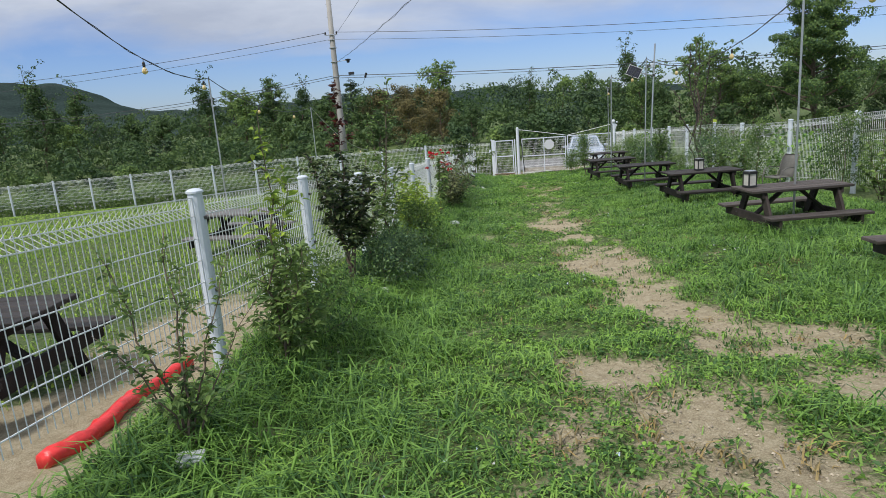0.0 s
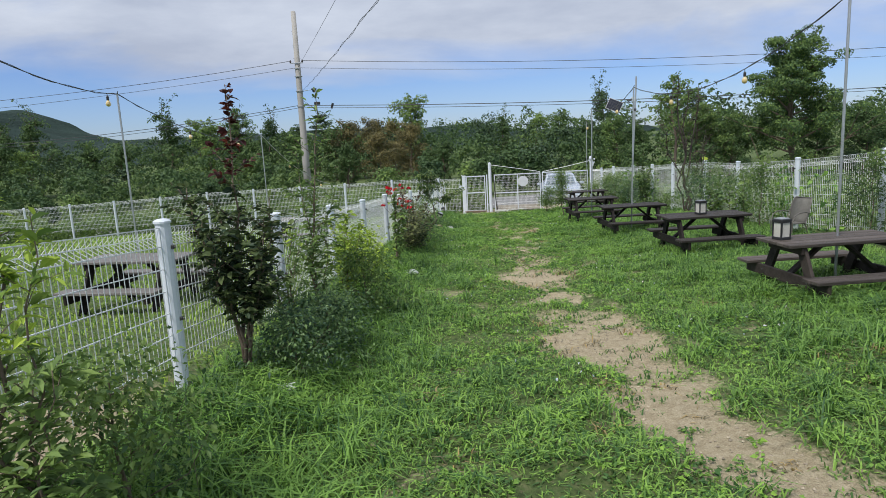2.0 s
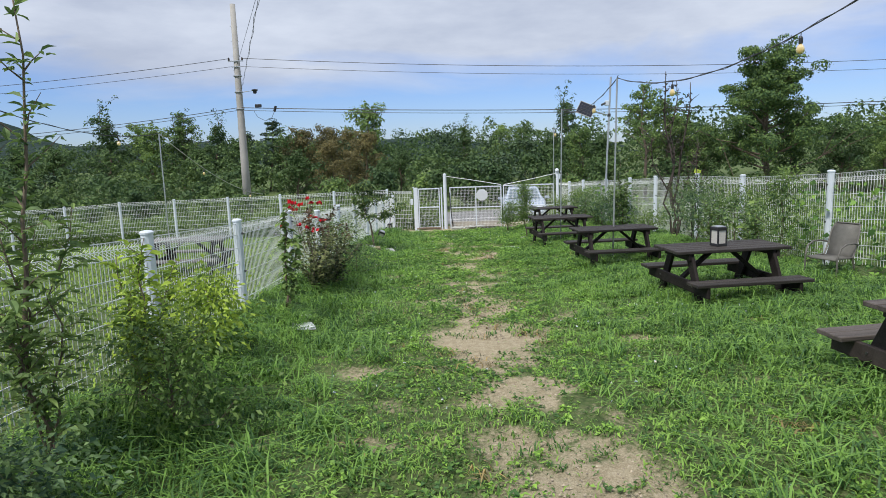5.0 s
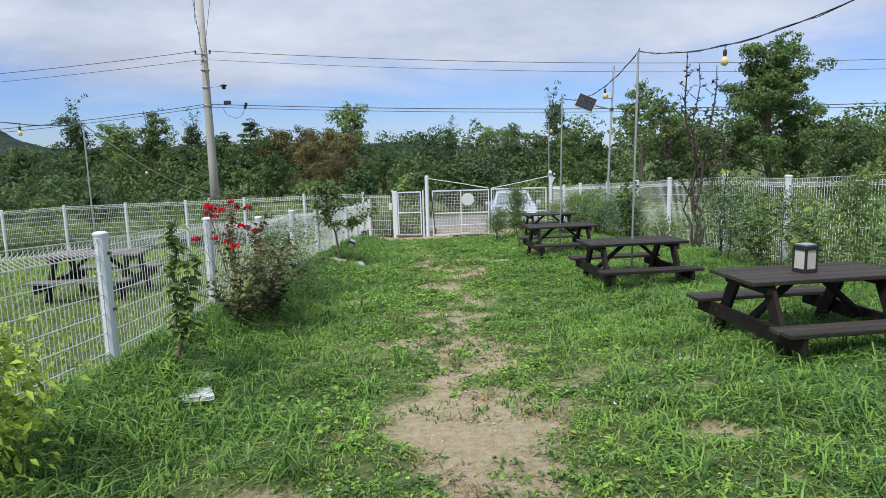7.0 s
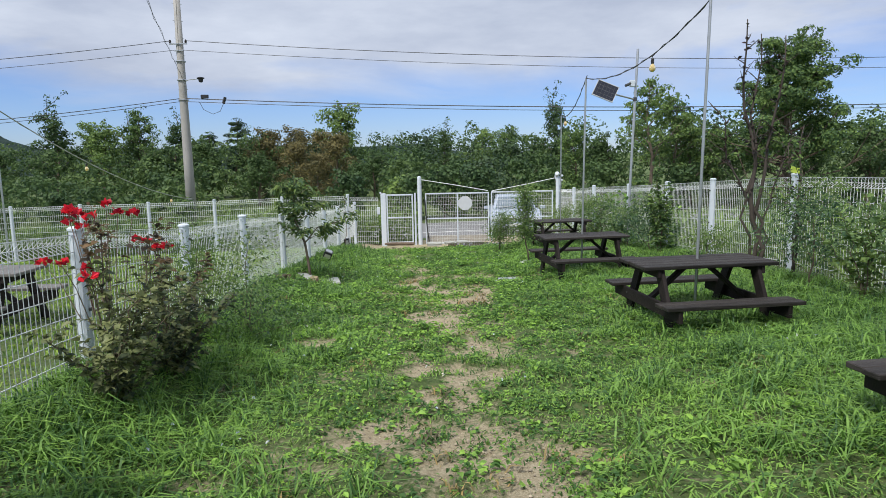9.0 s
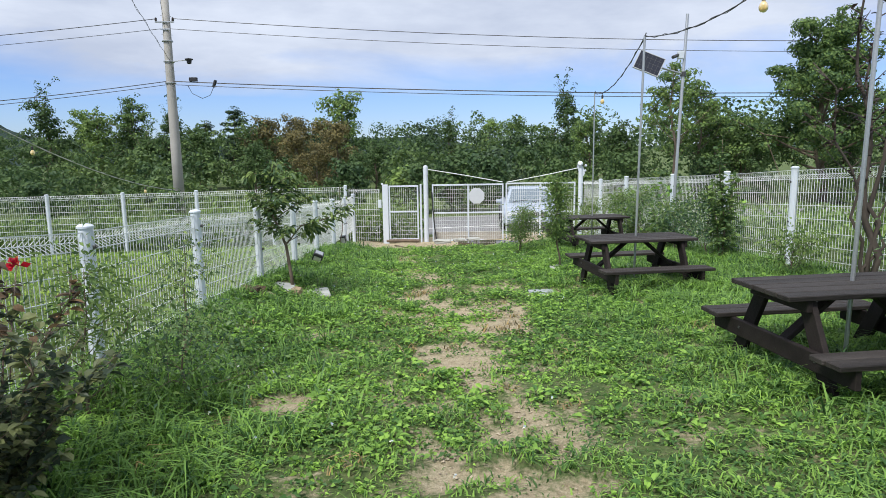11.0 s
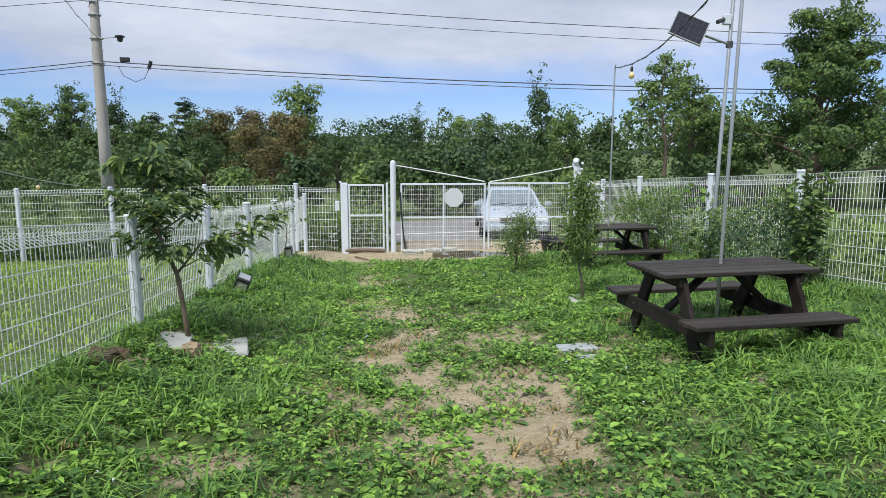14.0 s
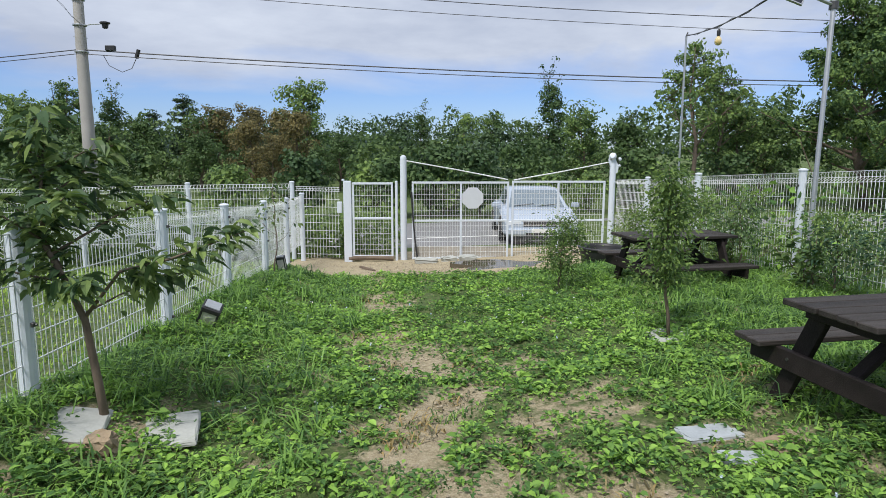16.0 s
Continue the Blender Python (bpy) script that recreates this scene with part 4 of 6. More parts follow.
rough_block("stepping_stone", "wet flat stone sunk in the grass, paled by painted sky sheen", "stone", pose(1.80, 23.50, gz(1.80, 23.50) + 0.015, 0, 0, 8), (0.38, 0.19, 0.05), WET, 5, 0.025)
rough_block("stepping_stone", "wet flat stone sunk in the grass, paled by painted sky sheen", "stone", pose(1.83, 23.12, gz(1.83, 23.12) + 0.015, 0, 0, -5), (0.28, 0.15, 0.05), WET, 6, 0.025)
rough_block("stone", "flat dark wet stone between pale ones", "stone", pose(2.14, 23.28, gz(2.14, 23.28) + 0.012, 0, 0, 20), (0.24, 0.2, 0.06), ROCK, 7)
for k, (x, y, a) in enumerate(((2.42, 25.66, 0), (2.62, 25.72, 70), (2.52, 26.0, 10), (2.36, 25.86, 95))):
    rough_block("edging_stone", "pale edging stone around the young tree", "stone", pose(x, y, gz(x, y) + 0.035, 0, 0, a), (0.24, 0.08, 0.07), SLAB, 20 + k, 0.06, "stones round the young tree")
SCRAP = material("crumpled_white_plastic", (0.70, 0.72, 0.72), rough=0.45, vary=0.2, scale=8.0, fine=40.0, bump=0.4, bump_size=0.006)
rough_block("plastic_scrap", "crumpled pale plastic scrap on the grass", "litter", pose(-1.68, 13.95, gz(-1.68, 13.95) + 0.07, 0, 4, 25), (0.36, 0.24, 0.05), SCRAP, 8, 0.14)
rough_block("plastic_scrap", "crumpled pale plastic scrap on the grass", "litter", pose(-1.72, 14.45, gz(-1.72, 14.45) + 0.07, 0, 0, 60), (0.18, 0.12, 0.05), SCRAP, 9, 0.14)
rough_block("plastic_scrap", "crumpled pale plastic scrap under the shrub", "litter", pose(-2.0, 3.15, gz(-2.0, 3.15) + 0.06, 5, 10, 30), (0.14, 0.10, 0.05), SCRAP, 10, 0.14)
rough_block("plastic_scrap", "crumpled pale plastic scrap under the shrubs", "litter", pose(-1.85, 7.35, gz(-1.85, 7.35) + 0.07, 0, 0, 15), (0.26, 0.12, 0.05), SCRAP, 12, 0.14)
rough_block("log", "short dead branch lying at the pedestrian gate", "branch", pose(-0.95, 33.4, gz(-0.95, 33.4) + 0.03, 0, 0, -55), (0.55, 0.05, 0.05), BARK, 11, 0.1)
for k, (x, y, w) in enumerate(((0.35, 34.5, 0.5), (0.9, 34.6, 0.35), (1.35, 34.75, 0.4))):
    rough_block("stone", "pale rounded stone under the double gate", "stone", pose(x, y, gz(x, y) + 0.05, 0, 0, 12 * k), (w, 0.2, 0.15), SLAB, 30 + k, 0.1, "stones under the gate")

WATER = material("muddy_water", (0.10, 0.085, 0.06), rough=0.03, vary=0.1, bump=0)
g = Geo()
ring = []
for i in range(40):
    a = 2 * math.pi * i / 40
    w = 1 + 0.22 * math.sin(3 * a + 1) + 0.14 * math.sin(5 * a)
    ring.append((2.0 + 1.1 * w * math.cos(a), 33.0 + 0.62 * w * math.sin(a)))
level = gz(1.95, 33.0) + 0.045
g.add([(x, y, level) for x, y in ring] + [(x, y, level - 0.12) for x, y in ring], [tuple(range(40))] + [(i, i + 40, (i + 1) % 40 + 40, (i + 1) % 40) for i in range(40)])
tagged(part("puddle", g, WATER), "shallow muddy rain puddle before the gate", "puddle", kind="structure")

RED = material("red_plastic_sheet", (0.75, 0.045, 0.045), rough=0.35, vary=0.3, scale=6.0, fine=30.0, bump=0.5, bump_size=0.01)
g = Geo()
g.smooth = True
roll_y = np.linspace(3.06, 4.70, 30)
g.tube([(-2.86 + 0.035 * math.sin(4.1 * y), y, gz(-2.86, y) + 0.045 + 0.015 * math.sin(7 * y)) for y in roll_y], 0.062, 10, 0.045)
rnd = random.Random(5)
g.v = [(x + rnd.uniform(-0.010, 0.010), y + rnd.uniform(-0.008, 0.008), z + rnd.uniform(-0.012, 0.012)) for x, y, z in g.v]
tagged(part("plastic_roll", g, RED), "crumpled red plastic sheet rolled along the fence foot", "plastic sheet")
# Chamfered block standing in for a vine leaf on the post top.
g = Geo()
g.box((0, 0, 0), (0.16, 0.03, 0.10), bev=0.008)
cap = part("cloth_rag", g, leafy("yellow_green_leaf", (0.50, 0.62, 0.10), vary=0.2))
tagged(cap, "yellow-green vine leaf on top of a fence post", "rag")
cap.matrix_basis = pose(right_tops[6][0], 22.0, 0.56, 0, 20, 0)

# ---- car behind the gate ----
CARPAINT = material("silver_white_paint", (0.40, 0.46, 0.54), rough=0.25, vary=0.03, scale=2.0, bump=0, metal=0.1)
CARGLASS = material("tinted_windscreen", (0.16, 0.20, 0.23), rough=0.05, vary=0.1, bump=0, spec=0.8)
CHROME = material("chrome", (0.75, 0.76, 0.78), rough=0.12, metal=1.0, vary=0.05, bump=0)
LAMPGLASS = material("headlamp_lens", (0.66, 0.70, 0.74), rough=0.08, vary=0.1, bump=0, spec=0.8)
TYRE = material("tyre_rubber", (0.025, 0.025, 0.026), rough=0.8, vary=0.3, bump=0.2)
car = thing("parked_car", "silver-white off-road car parked facing the closed gate", "car", pose(3.64, 37.15, gz(3.15, 37) + 0.01, 0, 0, -4) @ Matrix.Diagonal((1.16, 1.0, 0.95, 1)))


def loft(sections):
    """A closed hull from rings of the same number of points."""
    g = Geo()
    n = len(sections[0])
    for ring in sections:
        g.v += ring
    for i in range(len(sections) - 1):
        for j in range(n):
            q = (j + 1) % n
            g.f.append((i * n + j, i * n + q, (i + 1) * n + q, (i + 1) * n + j))
    g.f.append(tuple(range(n))[::-1])
    g.f.append(tuple((len(sections) - 1) * n + j for j in range(n)))
    return g


def ring_at(y, w, z0, z1, c=0.10, tuck=0.06):
    h = w / 2
    return [(-h + tuck, y, z0), (h - tuck, y, z0), (h, y, z0 + c), (h, y, z1 - c * 1.2), (h - c * 0.7, y, z1 - c * 0.2), (h - c * 2.2, y, z1), (-h + c * 2.2, y, z1), (-h + c * 0.7, y, z1 - c * 0.2), (-h, y, z1 - c * 1.2), (-h, y, z0 + c)]


g = loft([ring_at(0.0, 1.60, 0.30, 0.62, 0.08), ring_at(0.06, 1.76, 0.25, 0.74, 0.08), ring_at(0.3, 1.82, 0.24, 0.82), ring_at(0.8, 1.86, 0.24, 0.92), ring_at(1.25, 1.88, 0.25, 0.99), ring_at(1.7, 1.88, 0.26, 1.02), ring_at(3.4, 1.88, 0.26, 1.02), ring_at(4.5, 1.84, 0.28, 1.0), ring_at(4.65, 1.7, 0.36, 0.9)])
part("body", g, CARPAINT, car)
g = loft([ring_at(1.22, 1.62, 0.90, 1.0, 0.03), ring_at(2.02, 1.36, 0.90, 1.52, 0.07), ring_at(2.4, 1.36, 0.90, 1.56, 0.07), ring_at(3.6, 1.34, 0.90, 1.54, 0.07), ring_at(4.2, 1.32, 0.90, 1.40, 0.07), ring_at(4.5, 1.48, 0.90, 1.0, 0.03)])
part("cabin", g, CARPAINT, car)
part("windscreen", Geo().add([(-0.70, 1.225, 1.02), (0.70, 1.225, 1.02), (0.575, 1.955, 1.505), (-0.575, 1.955, 1.505), (-0.70, 1.26, 1.02), (0.70, 1.26, 1.02), (0.575, 1.99, 1.505), (-0.575, 1.99, 1.505)],
                             [(0, 1, 2, 3), (4, 7, 6, 5), (0, 4, 5, 1), (1, 5, 6, 2), (2, 6, 7, 3), (3, 7, 4, 0)]), CARGLASS, car)
for s in (-1, 1):
    part("side_window", Geo().add([(s * 0.775, 1.75, 1.05), (s * 0.775, 3.5, 1.05), (s * 0.70, 3.4, 1.46), (s * 0.70, 2.15, 1.46)], [(0, 1, 2, 3) if s > 0 else (3, 2, 1, 0)]), CARGLASS, car)
    part("mirror", Geo().box((s * 1.02, 1.5, 1.06), (0.20, 0.10, 0.15), bev=0.03), CARPAINT, car)
    part("headlight", Geo().box((s * 0.66, 0.05, 0.64), (0.34, 0.10, 0.14), bev=0.03), LAMPGLASS, car)
    part("fog_lamp", Geo().box((s * 0.64, -0.04, 0.38), (0.18, 0.06, 0.08), bev=0.02), LAMPGLASS, car)
    part("wheel_arch", Geo().lathe([(0.42, -0.02), (0.43, 0.0), (0.42, 0.02)], 24), BLACK, car, m=pose(s * 0.935, 0.85, 0.35, 0, 90, 0))
    for y in (0.85, 3.75):
        wheel = part("wheel", Geo().lathe([(0.20, -0.10), (0.34, -0.11), (0.36, -0.06), (0.36, 0.06), (0.34, 0.11), (0.20, 0.10)], 24), TYRE, car, m=pose(s * 0.87, y, 0.35, 0, 90, 0))
        part("rim", Geo().lathe([(0.03, -0.115), (0.10, -0.115), (0.21, -0.11), (0.22, 0.11), (0.10, 0.115), (0.03, 0.115)], 18), CHROME, wheel)
g = Geo()
for i in range(4):
    g.box((0, -0.012, 0.58 + 0.038 * i), (0.86, 0.03, 0.014), bev=0.004)
part("grille", g, CHROME, car)
part("grille_backing", Geo().box((0, 0.0, 0.635), (0.90, 0.03, 0.18), bev=0.004), BLACK, car)
part("bumper", Geo().box((0, -0.05, 0.40), (1.66, 0.16, 0.20), bev=0.05), CARPAINT, car)
part("lower_intake", Geo().box((0, -0.135, 0.34), (0.8, 0.02, 0.07), bev=0.004), BLACK, car)
part("number_plate", Geo().box((0, -0.14, 0.44), (0.52, 0.012, 0.11), bev=0.003), LINEPAINT, car)
for s in (-0.35, 0.28):
    part("wiper", Geo().tube([(s - 0.22, 1.23, 1.04), (s + 0.28, 1.32, 1.11)], 0.010, 5), BLACK, car)


# ---- trees, shrubs and saplings ----
def grow(rng, h, r, limbs, low, reach, rise=0.6, wander=0.06, n=7, shoots=0):
    """Trunk and limbs as lines, with the points at which foliage sits."""
    spine = []
    p = np.zeros(3)
    for i in range(n + 1):
        spine.append(p.copy())
        p = p + np.array([rng.normal(0, wander * h / n * 2), rng.normal(0, wander * h / n * 2), h / n])
    spine = np.array(spine)
    lines, tips = [(spine, r, r * 0.15)], []
    for k in range(limbs):
        f = low + (0.96 - low) * (k + rng.uniform(0, 0.8)) / limbs
        q = f * n
        i = min(int(q), n - 1)
        a = spine[i] + (spine[i + 1] - spine[i]) * (q - i)
        ang = k * 2.4 + rng.uniform(-0.5, 0.5)
        ln = reach * (1.15 - 0.8 * max(0, (f - low) / (1 - low)) ** 1.1) * rng.uniform(0.45, 1.3)
        d = np.array([math.cos(ang), math.sin(ang), rise * rng.uniform(0.5, 1.4)])
        d /= np.linalg.norm(d)
        m_ = a + d * ln * 0.5 + rng.normal(0, 0.06 * ln, 3)
        e = a + d * ln + np.array([0, 0, 0.08 * ln]) + rng.normal(0, 0.08 * ln, 3)
        lines.append((np.array([a, m_, e]), r * 0.42 * (1 - 0.5 * f), r * 0.08))
        tips += [(m_, 0.55), (e, 1.0), ((m_ + e) / 2, 0.8)]
        for _ in range(2):
            side = m_ + (e - m_) * rng.uniform(0.1, 0.8) + rng.normal(0, 0.22 * ln, 3)
            lines.append((np.array([m_ + (e - m_) * 0.2, side]), r * 0.15, r * 0.05))
            tips.append((side, 0.8))
    tips.append((spine[-1], 0.7))
    for k in range(shoots):
        a = spine[-1 - int(rng.integers(0, 3))] + rng.normal(0, 0.22 * reach, 3)
        e = a + np.array([rng.normal(0, 0.12 * h), rng.normal(0, 0.12 * h), h * rng.uniform(0.08, 0.22)])
        lines.append((np.array([a, e]), r * 0.2, r * 0.05))
        tips += [(a + (e - a) * f, w) for f, w in ((0.35, 0.35), (0.7, 0.25), (1.0, 0.18))]
    return lines, tips


def shell_leaves(rng, at, face, size, wide=0.6):
    """Flat pointed leaves at the given points, each facing roughly along its direction."""
    n = len(at)
    face = face + rng.normal(0, 0.30, (n, 3)) + np.array([0, 0, 0.12])
    face /= np.maximum(np.linalg.norm(face, axis=1, keepdims=True), 1e-6)
    way = np.cross(face, rng.normal(size=(n, 3)))
    way /= np.maximum(np.linalg.norm(way, axis=1, keepdims=True), 1e-6)
    side = np.cross(face, way)
    s = np.asarray(size).reshape(-1, 1) * np.ones((n, 1))
    mid = at + face * s * 0.10
    v = np.stack((at - way * s * 0.5, mid + side * s * wide * 0.5, at + way * s * 0.5, mid - side * s * wide * 0.5), axis=1).reshape(-1, 3)
    k = np.arange(n)[:, None] * 4
    return v, np.concatenate((k + np.array([[0, 2, 1]]), k + np.array([[0, 3, 2]])), axis=1).reshape(-1, 3)


def foliage(rng, tips, per, blob, size, flat=0.7, wide=0.5, droop=0.25, jitter=0.35, clumpy=False):
    at, way, sz = [], [], []
    for p, w in tips:
        k = max(2, int(per * w * rng.uniform(0.6, 1.3)))
        if clumpy:
            d = rng.normal(0, 1, (k, 3))
            d[:, 2] += 0.5
            d /= np.linalg.norm(d, axis=1, keepdims=True)
            at.append(p + d * np.array([1, 1, flat]) * blob * 1.9 * (0.4 + 0.6 * w) * rng.uniform(0.75, 1.25) * rng.uniform(0.55, 1.1, (k, 1)))
            way.append(d)
        else:
            c = rng.normal(0, 1, (k, 3)) * blob * np.array([1, 1, flat]) * (0.45 + 0.65 * w) * rng.uniform(0.7, 1.3)
            at.append(p + c)
            d = c + rng.normal(0, blob * 0.6, (k, 3))
            d[:, 2] += blob * 0.1
            way.append(d)
        sz.append(size * rng.uniform(1 - jitter, 1 + jitter, k))
    if clumpy:
        return shell_leaves(rng, np.concatenate(at), np.concatenate(way), np.concatenate(sz), wide)
    return leaf_arrays(rng, np.concatenate(at), np.concatenate(way), np.concatenate(sz), wide, 0.15, droop)


def whips(name, label, cat, seed, m, stems, spacing, size, mat, leaf_from=0.1, tip_mat=None, tip_from=0.7, twig=0.12, twigs=10, wide=0.5, per=3, bark=BARK, group="", droop=0.3):
    """Slim upright stems with short side twigs and leaves set along them: stems are (height, lean x, lean y, radius)."""
    rng = np.random.default_rng(seed)
    t = thing(name, label, cat, m, group)
    low_at, low_way, hi_at, hi_way = [], [], [], []
    top_h = max(s[0] for s in stems)
    for h, lx, ly, r in stems:
        n = 9
        p = [np.array([lx * (i / n) ** 1.3 + (rng.normal(0, 0.018 * h) if i else 0), ly * (i / n) ** 1.3 + (rng.normal(0, 0.018 * h) if i else 0), -0.1 if i == 0 else h * i / n]) for i in range(n + 1)]
        g = Geo().tube([tuple(q) for q in p], r, 6, r * 0.2)
        g.smooth = True
        part("stem", g, bark, t)
        runs = [(p, leaf_from)]
        g = Geo()
        for k in range(twigs):
            f = leaf_from + (0.93 - leaf_from) * (k + rng.random()) / twigs
            i = min(int(f * n), n - 1)
            a = p[i] + (p[i + 1] - p[i]) * (f * n - i)
            ang, ln = k * 2.4 + rng.uniform(-0.6, 0.6), twig * rng.uniform(0.5, 1.4) * (1.15 - 0.7 * f)
            e = a + np.array([math.cos(ang), math.sin(ang), rng.uniform(0.3, 1.1)]) * ln
            g.tube([tuple(a), tuple((a + e) / 2 + rng.normal(0, 0.05 * ln, 3)), tuple(e)], r * 0.3, 4, r * 0.08, caps=False)
            runs.append(([a, (a + e) / 2, e], 0.2))
        if twigs:
            tagged(part("twig", g, bark, t), kind="stuff")
        for line, start in runs:
            for i in range(len(line) - 1):
                if (i + 1) / (len(line) - 1) <= start:
                    continue
                d = line[i + 1] - line[i]
                ln = float(np.linalg.norm(d))
                for j in range(max(1, int(ln / spacing))):
                    a = line[i] + d * rng.random()
                    for _ in range(int(rng.integers(1, per + 1))):
                        w = d / max(ln, 1e-6) * 0.6 + np.append(rng.normal(0, 0.8, 2), rng.uniform(-0.5, 0.5))
                        high = tip_mat and a[2] > top_h * tip_from
                        (hi_at if high else low_at).append(a + rng.normal(0, 0.012, 3))
                        (hi_way if high else low_way).append(w)
    for nm, at, way, mt in (("crown", low_at, low_way, mat), ("young_shoot", hi_at, hi_way, tip_mat)):
        if at:
            v, f = oval_leaves(rng, np.array(at), np.array(way), size * rng.uniform(0.6, 1.35, len(at)), wide, 0.10, droop)
            tagged(part(nm, tri_mesh(nm, v, f, mt), mt, t), kind="stuff")
    return t


def plant(name, label, cat, seed, h, r, limbs, low, reach, mat, per, blob, size, m, rise=0.6, flat=0.7, wide=0.5, wander=0.06, group="", bark=BARK, droop=0.25, tip_mat=None, tip_from=0.8, sides=6, shoots=0, clumpy=False):
    rng = np.random.default_rng(seed)
    lines, tips = grow(rng, h, r, limbs, low, reach, rise, wander, shoots=shoots)
    t = thing(name, label, cat, m, group)
    g = Geo()
    for k, (pts, a, b) in enumerate(lines):
        pts = [tuple(p) for p in pts]
        if k == 0:
            pts[0] = (pts[0][0], pts[0][1], -0.12)
        g.tube(pts, a, sides if k == 0 else max(3, sides - 2), b, caps=(k == 0))
    g.smooth = True
    part("trunk", g, bark, t)
    if tip_mat:
        hi = [q for q in tips if q[0][2] > h * tip_from]
        tips = [q for q in tips if q[0][2] <= h * tip_from]
        if hi:
            v, f = foliage(rng, hi, per, blob, size, flat, wide, droop)
            tagged(part("young_shoot", tri_mesh("young_shoot", v, f, tip_mat), tip_mat, t), kind="stuff")
    if per and tips:
        v, f = foliage(rng, tips, per, blob, size, flat, wide, droop, clumpy=clumpy)
        tagged(part("crown", tri_mesh("crown", v, f, mat), mat, t), kind="stuff")
    return t


WOODS = "trees of the wood behind the road"


def on(x, y, turn=0.0, s=1.0, dz=0.0):
    return pose(x, y, gz(x, y) + dz, 0, 0, turn) @ Matrix.Diagonal((s, s, s, 1))


HIGH = [5.3, 4.8, 5.5, 4.9, 7.2, 5.6, 4.4]


def wood_edge(kind, x, y, s, turn=0.0):
    """The wood stands by the road on one side and draws back to some 85 m on the other."""
    if x > 9:
        return on(x, y, turn, s)
    k = 1 + 1.25 * min(1.0, (9 - x) / 4.0)
    h = HIGH[kind] * s
    return on(k * x, 19.7 + k * (y - 19.7), turn, (k * h - 2.63 * (k - 1)) / HIGH[kind])


protos = [
    plant("tree", "leafy green robinia tree at the edge of the wood", "tree", 11, 4.7, 0.11, 20, 0.12, 1.75, LEAF_A, 54, 0.24, 0.150, wood_edge(0, 2.4, 48.5, 0.84), clumpy=True, group=WOODS, wide=0.7, shoots=5),
    plant("tree", "dense dark green broadleaf tree in the wood", "tree", 12, 4.3, 0.13, 22, 0.06, 1.9, LEAF_B, 54, 0.26, 0.155, wood_edge(1, 5.4, 49.5, 0.78), clumpy=True, group=WOODS, wide=0.8, shoots=4),
    plant("tree", "dark slender pine in the wood", "tree", 13, 5.3, 0.11, 26, 0.15, 1.15, LEAF_C, 56, 0.18, 0.19, wood_edge(2, -10.2, 49.0, 1.0), clumpy=True, group=WOODS, rise=0.2, flat=0.35, wide=0.25),
    plant("tree", "tree with bronze-brown fading leaves among green ones", "tree", 14, 4.3, 0.11, 22, 0.06, 1.7, LEAF_D, 56, 0.25, 0.140, wood_edge(3, -6.6, 47.3, 1.0), clumpy=True, group=WOODS, wide=0.7, shoots=5),
    plant("tree", "tall airy robinia tree with open crown", "tree", 15, 6.3, 0.11, 20, 0.30, 1.7, LEAF_A, 44, 0.20, 0.15, on(12.4, 47.0, 0, 1.1), clumpy=True, group=WOODS, wide=0.6, flat=0.6, shoots=6),
    plant("tree", "slender green tree with thin upright top", "tree", 16, 4.9, 0.10, 18, 0.10, 1.35, LEAF_B, 54, 0.22, 0.145, wood_edge(5, -14.9, 48.6, 1.0), clumpy=True, group=WOODS, wide=0.6, shoots=7, rise=0.9),
    plant("tree", "yellowish green young tree at the wood edge", "tree", 17, 3.9, 0.10, 18, 0.06, 1.7, LEAF_A, 54, 0.28, 0.150, wood_edge(6, -26.9, 47.6, 1.0), clumpy=True, group=WOODS, wide=0.6, shoots=4),
]
rngw = np.random.default_rng(77)
special = [(0, -4.4, 48.2, 1.14), (0, -7.7, 50.0, 0.78), (4, -14.4, 48.6, 0.90), (5, -12.6, 48.0, 0.98), (0, -16.4, 48.4, 1.08), (1, -11.2, 47.8, 0.95), (1, -13.6, 47.2, 0.85), (5, -19.2, 49.0, 1.15), (4, -18.0, 50.5, 0.85), (1, -21.6, 48.0, 0.92), (1, -24.2, 49.0, 0.95), (0, 8.0, 48.6, 0.86), (1, 10.2, 49.5, 0.9),
           (0, 15.2, 48.6, 0.98), (1, 16.8, 49.6, 0.92), (1, -0.9, 51.0, 0.62), (0, 4.0, 50.2, 0.86), (2, -2.9, 52.0, 0.62), (1, 25.0, 48.0, 0.95), (0, 27.6, 47.5, 0.98), (1, 30.5, 48.0, 1.05), (0, 34.0, 47.5, 1.1), (1, 38.0, 48.0, 1.15), (3, -5.7, 48.2, 0.95), (5, 0.6, 49.5, 0.82), (5, 6.4, 48.3, 1.05), (5, 22.9, 50.0, 0.9), (4, 14.0, 48.4, 0.95), (5, -28.5, 48.0, 1.0), (4, -33.0, 48.5, 0.85),
           (1, -8.9, 48.0, 0.92), (2, -12.0, 50.2, 0.9), (3, -7.8, 47.5, 1.0)]
def plain(ob):
    return Matrix.Diagonal((1 / ob.scale[0], 1 / ob.scale[1], 1 / ob.scale[2], 1))


for kind, x, y, s in special:
    copy_thing(protos[kind], wood_edge(kind, x, y, s, float(rngw.uniform(0, 360))) @ plain(protos[kind]))
